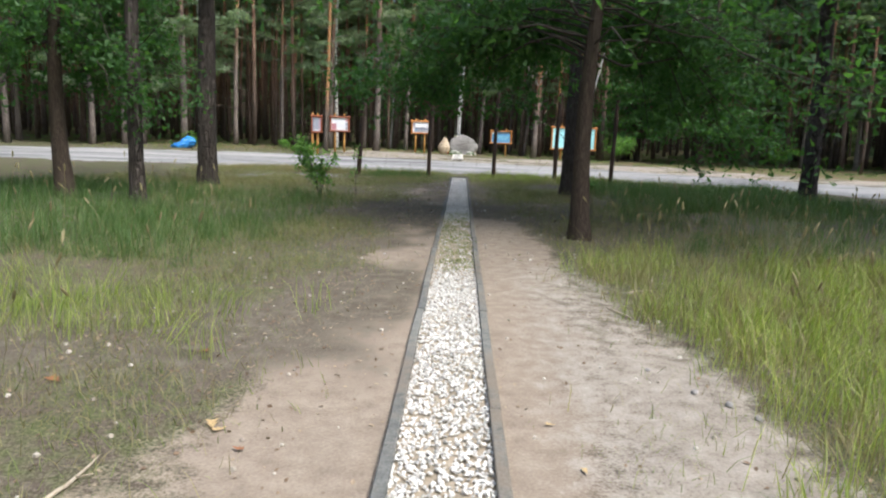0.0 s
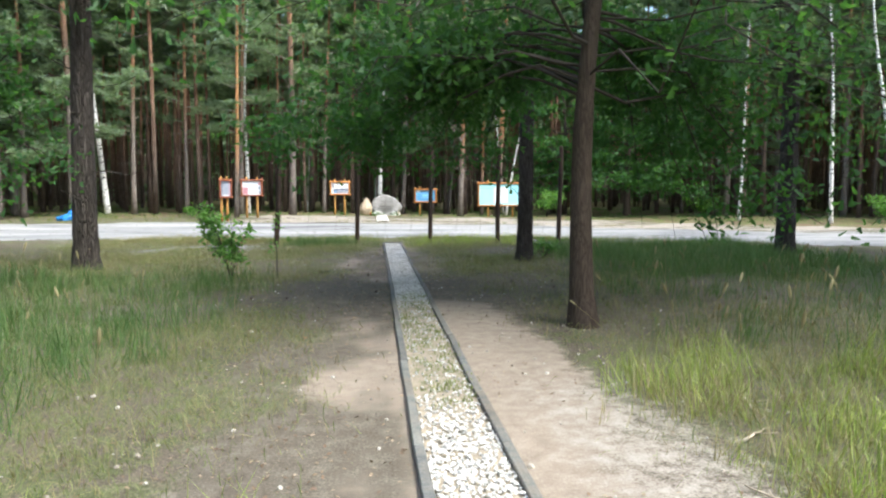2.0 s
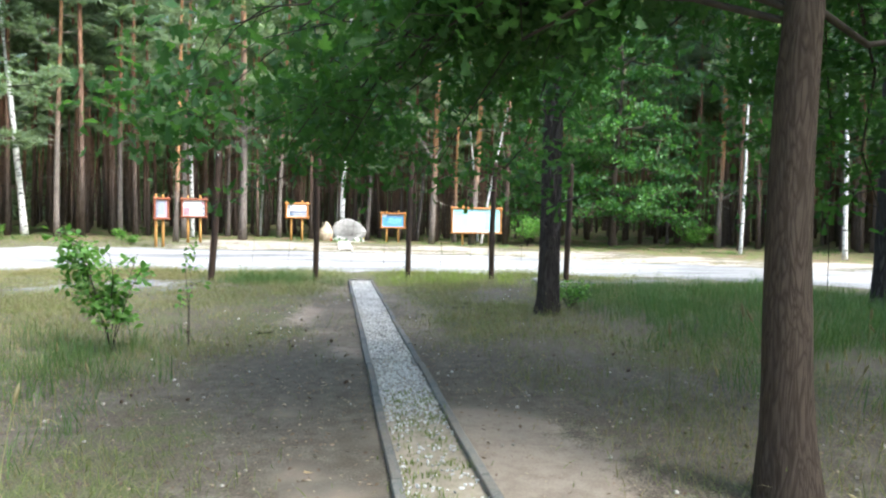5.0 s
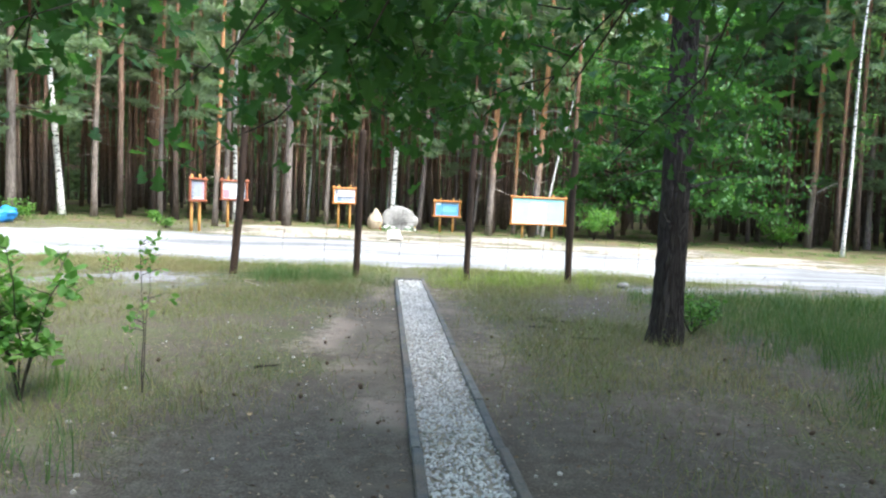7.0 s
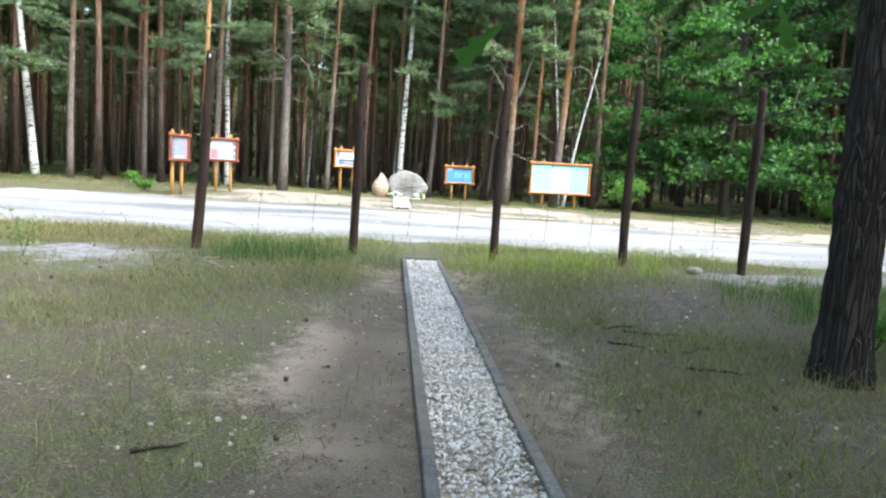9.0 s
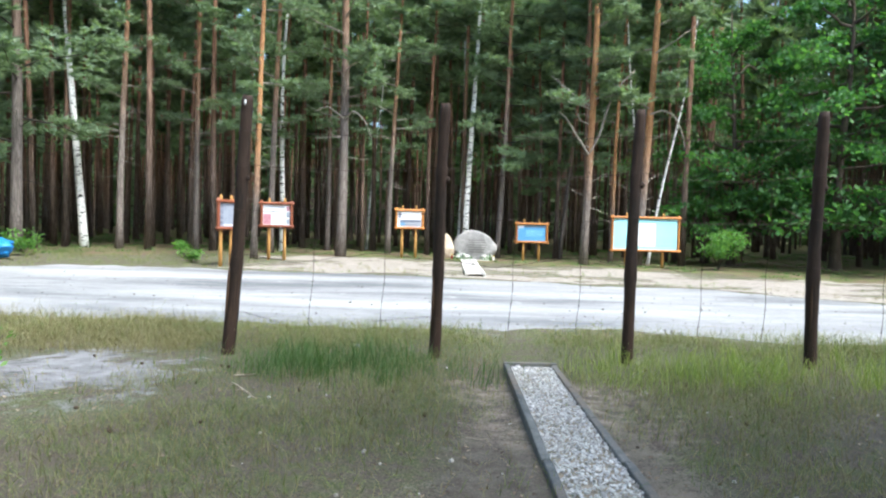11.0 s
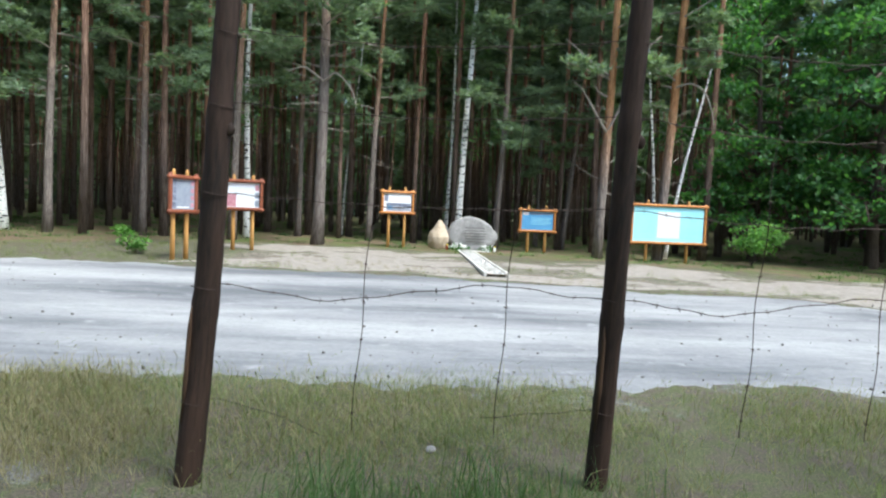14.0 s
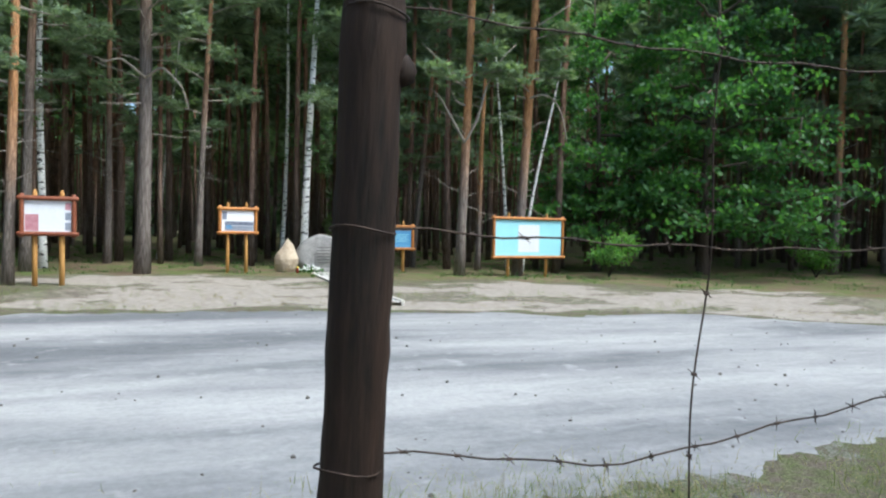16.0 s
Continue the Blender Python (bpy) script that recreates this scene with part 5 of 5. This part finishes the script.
for x, y, z in ((1.53, -0.79, 0.035), (1.40, -0.62, 0.03), (1.24, -0.22, 0.025), (1.62, -0.95, 0.03)):
    loose_stone(x, y, z, "small pale stone beside the sandy track")


# ---- grass, litter and cones ----
def thick(x, y):
    """How thickly grass grows, 0 to 1."""
    n1, n2 = snoise(x, y, 1.0, 4), snoise(x, y, 3.0, 7)
    d = 0.06 + 0.72 * step(-0.15, 0.4, 0.75 * n1 + 0.55 * n2 + 0.2 * snoise(x, y, 7.0, 3))
    d = d + 0.55 * step(1.2, 2.2, x) * step(6, 2, y)
    d = d + 0.55 * step(1.9, 3.2, -x) * step(1.5, 3.5, y) * step(11.0, 8.0, y)
    d = d + 0.35 * step(2.8, 4.0, x) * step(8, 10, y) * step(17.5, 16, y)
    d = d + 0.5 * np.exp(-((x + 1.5) / 1.3) ** 2 - ((y - 17.6) / 0.8) ** 2) + 0.45 * np.exp(-((x - 1.9) / 1.5) ** 2 - ((y - 17.6) / 1.0) ** 2)
    d = d + 0.6 * step(0.6, 1.3, np.abs(x)) * step(10.4, 11.6, y) * step(17.8, 17, y) * step(-0.4, 0.2, n1 + 0.4 * n2)
    d = d + 0.6 * step(18.8, 19.4, y) * step(-0.1, 0.5, road_near(x) - y)
    d = d * (1 - np.clip(bare(x, y) * 1.6, 0, 1)) * (1 - np.clip(1.25 * sandy(x, y) - 0.25 * (n2 > 0.35), 0, 1)) * (1 - 0.75 * woods(x, y))
    d = d * (1 - step(0.1, 0.75, y - road_near(x) + 0.3 * n2) * step(-0.35, 0.2, road_far(x) - y))
    d = d * (1 - 0.75 * needles(x, y) * (n2 < 0.4))
    return np.clip(d * (np.abs(x) > 0.31), 0, 1)


def sown(n, box_, rng, fn=None):
    x, y = rng.uniform(box_[0], box_[1], n), rng.uniform(box_[2], box_[3], n)
    keep = rng.uniform(0, 1, n) < (fn or thick)(x, y)
    x, y = x[keep], y[keep]
    return np.stack([x, y, land(x, y) - 0.01], 1)


def sow(name, P, mat, tuft, size, label, rng, tilt=0.12):
    if len(P):
        ob = new(name, mesh_of(name, *scattered(tuft, turns(len(P), rng, tilt, size), P), mat))
        tagged(ob, label, "grass", kind="stuff")


def meadow():
    rng = np.random.default_rng(41)
    fine = blades(12, 1, 0.12, 0.75, 0.0019, 1.9)
    mat_ = blades(12, 7, 0.07, 0.95, 0.002, 2.4)
    tall = blades(16, 2, 0.40, 0.34, 0.0034, 1.0)
    near = (-6, 7, -3.5, 10)
    sow("short_grass", np.concatenate([sown(15000, near, rng), sown(15500, (-9, 9, 10, 20.9), rng), sown(4500, (-7, 9, 18.4, 20.9), rng)]), M_grass, fine, (0.45, 1.2), "short patchy green grass on sandy soil", rng)
    sow("dry_grass", np.concatenate([sown(7000, near, rng, lambda x, y: thick(x, y) * (1 - step(2.0, 3.0, -x) * step(2.0, 3.5, y))), sown(13000, (-9, 9, 10, 20.9), rng), sown(2500, (-8, -3.8, 18.4, 20.6), rng, lambda x, y: 0.9 * (snoise(x, y, 1.6, 3) > -0.3))]), M_dry, fine, (0.6, 1.4), "dry straw-coloured grass", rng)
    sow("dry_grass", np.concatenate([sown(5200, (-16, 16, 24, 36), rng, lambda x, y: 0.75 * step(0.05, 0.5, snoise(0.45 * x, y, 1.3, 2) + 0.4 * snoise(x, y, 4.0, 3)) * step(-0.3, 0.1, y - road_far(x)) * step(3.6, 1.6, y - road_far(x)))]), M_dry, tall, (0.15, 0.42), "dry straw-coloured grass on the sandy verge", rng)

    low = lambda x, y: np.clip(1.6 * thick(x, y), 0, 1) * (np.abs(x) > 0.33)
    sow("turf_mat", np.concatenate([sown(6000, (-5, 5, -3.5, 9), rng, low), sown(9500, (-6.5, 6.5, 9, 20.6), rng, low)]), M_grass, mat_, (0.5, 1.2), "low matted green turf on sandy soil", rng, 0.25)
    sow("turf_mat", np.concatenate([sown(3500, (-5, 5, -3.5, 9), rng, low), sown(5500, (-6.5, 6.5, 9, 20.6), rng, low)]), M_dry, mat_, (0.5, 1.3), "low matted dry turf on sandy soil", rng, 0.25)

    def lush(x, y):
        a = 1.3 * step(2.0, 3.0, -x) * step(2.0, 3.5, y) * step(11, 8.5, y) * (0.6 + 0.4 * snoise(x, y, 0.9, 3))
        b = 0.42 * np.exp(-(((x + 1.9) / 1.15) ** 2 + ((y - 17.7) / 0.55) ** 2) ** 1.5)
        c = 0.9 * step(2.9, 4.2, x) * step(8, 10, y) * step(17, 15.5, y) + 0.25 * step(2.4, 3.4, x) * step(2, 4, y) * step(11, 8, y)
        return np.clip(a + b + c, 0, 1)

    # where the grass takes the colour with sunlight painted in
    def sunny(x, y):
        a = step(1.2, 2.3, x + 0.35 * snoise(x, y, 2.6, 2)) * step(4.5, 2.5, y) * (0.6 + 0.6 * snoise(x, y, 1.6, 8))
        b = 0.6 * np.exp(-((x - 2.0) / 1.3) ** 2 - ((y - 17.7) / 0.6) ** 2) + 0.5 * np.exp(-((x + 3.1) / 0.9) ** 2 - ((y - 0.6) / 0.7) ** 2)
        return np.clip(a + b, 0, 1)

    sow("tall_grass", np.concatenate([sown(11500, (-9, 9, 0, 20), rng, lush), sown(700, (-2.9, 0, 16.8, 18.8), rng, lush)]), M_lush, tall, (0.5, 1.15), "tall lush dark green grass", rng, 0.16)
    sow("tall_grass", np.concatenate([sown(7000, (-5, 7, -4, 5), rng, sunny), sown(800, (0.3, 4.5, 16.5, 19), rng, sunny)]), M_sunny, tall, (0.45, 1.1), "tall grass coloured a sunlit yellow-green", rng, 0.2)
    sow("dry_grass", sown(2600, (1.2, 7, -4, 5), rng, sunny), M_dry, tall, (0.45, 1.0), "tall dry grass among the green", rng, 0.3)
    verge = sown(5000, (-18, 16, 24, 37), rng, lambda x, y: step(-0.3, 0.1, y - road_far(x)) * (0.8 * step(6.4, 8.5, -x) * step(6, 4, y - road_far(x)) * (snoise(x, y, 1.2, 3) > -0.35) + 0.5 * (snoise(0.5 * x, y, 1.5, 9) > 0.3) * step(4.0, 2.0, y - road_far(x))))
    sow("verge_grass", verge, M_grass, tall, (0.25, 0.6), "sparse green grass on the far verge", rng, 0.2)
    # flowering stalks with seed heads
    z = np.linspace(0, 1, 6)
    stalk = join(tube(np.stack([0.12 * z**2, 0 * z, 0.75 * z], 1), 0.0016, 3, False), moved(ball(1, (0.011, 0.011, 0.05)), pose(0.12, 0, 0.76, 0, 18)))
    sow("grass_stalks", np.concatenate([sown(700, (1.5, 8, -4, 7), rng, lambda x, y: 0.7 * step(1.4, 2.4, x)), sown(200, (-7, -1.8, -2, 8), rng, lambda x, y: 0.5 + 0 * x)]), M_dry, stalk, (0.6, 1.15), "thin dry grass stalks with seed heads", rng, 0.25)
    # moss and weeds over the strip where nobody has cleared it
    sow("strip_turf", np.stack([rng.uniform(-0.2, 0.2, 260), rng.uniform(2.7, 8.0, 260), np.full(260, 0.01)], 1), M_grass, blades(9, 3, 0.05, 0.25, 0.0035, 1.0), (0.5, 1.2), "sparse weeds grown over the gravel", rng)
    moss = blades(16, 5, 0.12, 0.6, 0.012, 1.4)
    sow("forest_undergrowth", sown(5000, (-30, 30, 30, 60), rng, lambda x, y: woods(x, y) * (snoise(x, y, 0.8, 1) > -0.1)), M_lush, moss, (0.45, 1.2), "low bilberry and moss on the forest floor", rng)


def litter():
    rng = np.random.default_rng(43)
    flat = (np.array([[-0.5, 0, 0], [0, -0.3, 0.1], [0.5, 0, 0.05], [0, 0.3, 0.12]]), np.array([[0, 1, 2], [0, 2, 3]]))
    P = np.concatenate([sown(20000, (-5, 5, -3.5, 17.5), rng, lambda x, y: (0.3 + 0.35 * snoise(x, y, 1.5, 6)) * (np.abs(x) > 0.3)), sown(26000, (-4.5, 4.5, -3, 17), rng, lambda x, y: np.clip(0.9 * needles(x, y), 0, 1) * (np.abs(x) > 0.3))])
    P[:, 2] += 0.014
    ob = new("leaf_litter", mesh_of("leaf_litter", *scattered(flat, turns(len(P), rng, 0.3, (0.010, 0.042)), P), M_litter))
    tagged(ob, "dry brown leaves and bark scraps scattered on soil", "litter", kind="stuff")
    P = sown(1500, (-2.6, 3.0, -3.5, 18), rng, lambda x, y: 0.4 * (np.abs(x) > 0.32))
    P[:, 2] += 0.012
    R = turns(len(P), rng, 0.5) * rng.uniform(0.006, 0.02, (len(P), 1, 1))
    ob = new("pebbles", mesh_of("pebbles", *scattered(STONE, R, P), M_pebble))
    tagged(ob, "pale pebbles kicked out of the gravel path", "pebbles", kind="stuff")
    P = sown(1700, (-14, 9, 19.5, 30), rng, lambda x, y: (0.25 + 0.5 * np.exp(-((y - road_near(x)) / 0.9) ** 2)) * step(0, 0.3, y - road_near(x) + 0.5) * step(0, 0.3, road_far(x) + 0.8 - y))
    P[:, 2] += 0.03
    R = turns(len(P), rng, 0.5) * rng.uniform(0.006, 0.022, (len(P), 1, 1))
    ob = new("road_stones", mesh_of("road_stones", *scattered(STONE, R, P), plain("dark_clods", (0.07, 0.062, 0.055), (0.20, 0.185, 0.17), 12, space="World")))
    tagged(ob, "small dark stones and clods lying on the sandy road", "pebbles", kind="stuff")
    P = sown(210, (-5.5, 4.5, 5, 18.5), rng, lambda x, y: 0.5 * (np.abs(x) > 0.3) * step(6, 9, y))
    P[:, 2] += 0.025
    ob = new("pine_cones", mesh_of("pine_cones", *scattered(ball(1, (0.02, 0.02, 0.032)), turns(len(P), rng, 1.2, (0.55, 1.0)), P), M_cone, True))
    tagged(ob, "dark pine cones lying on bare ground", "cones", kind="stuff")


meadow()
litter()
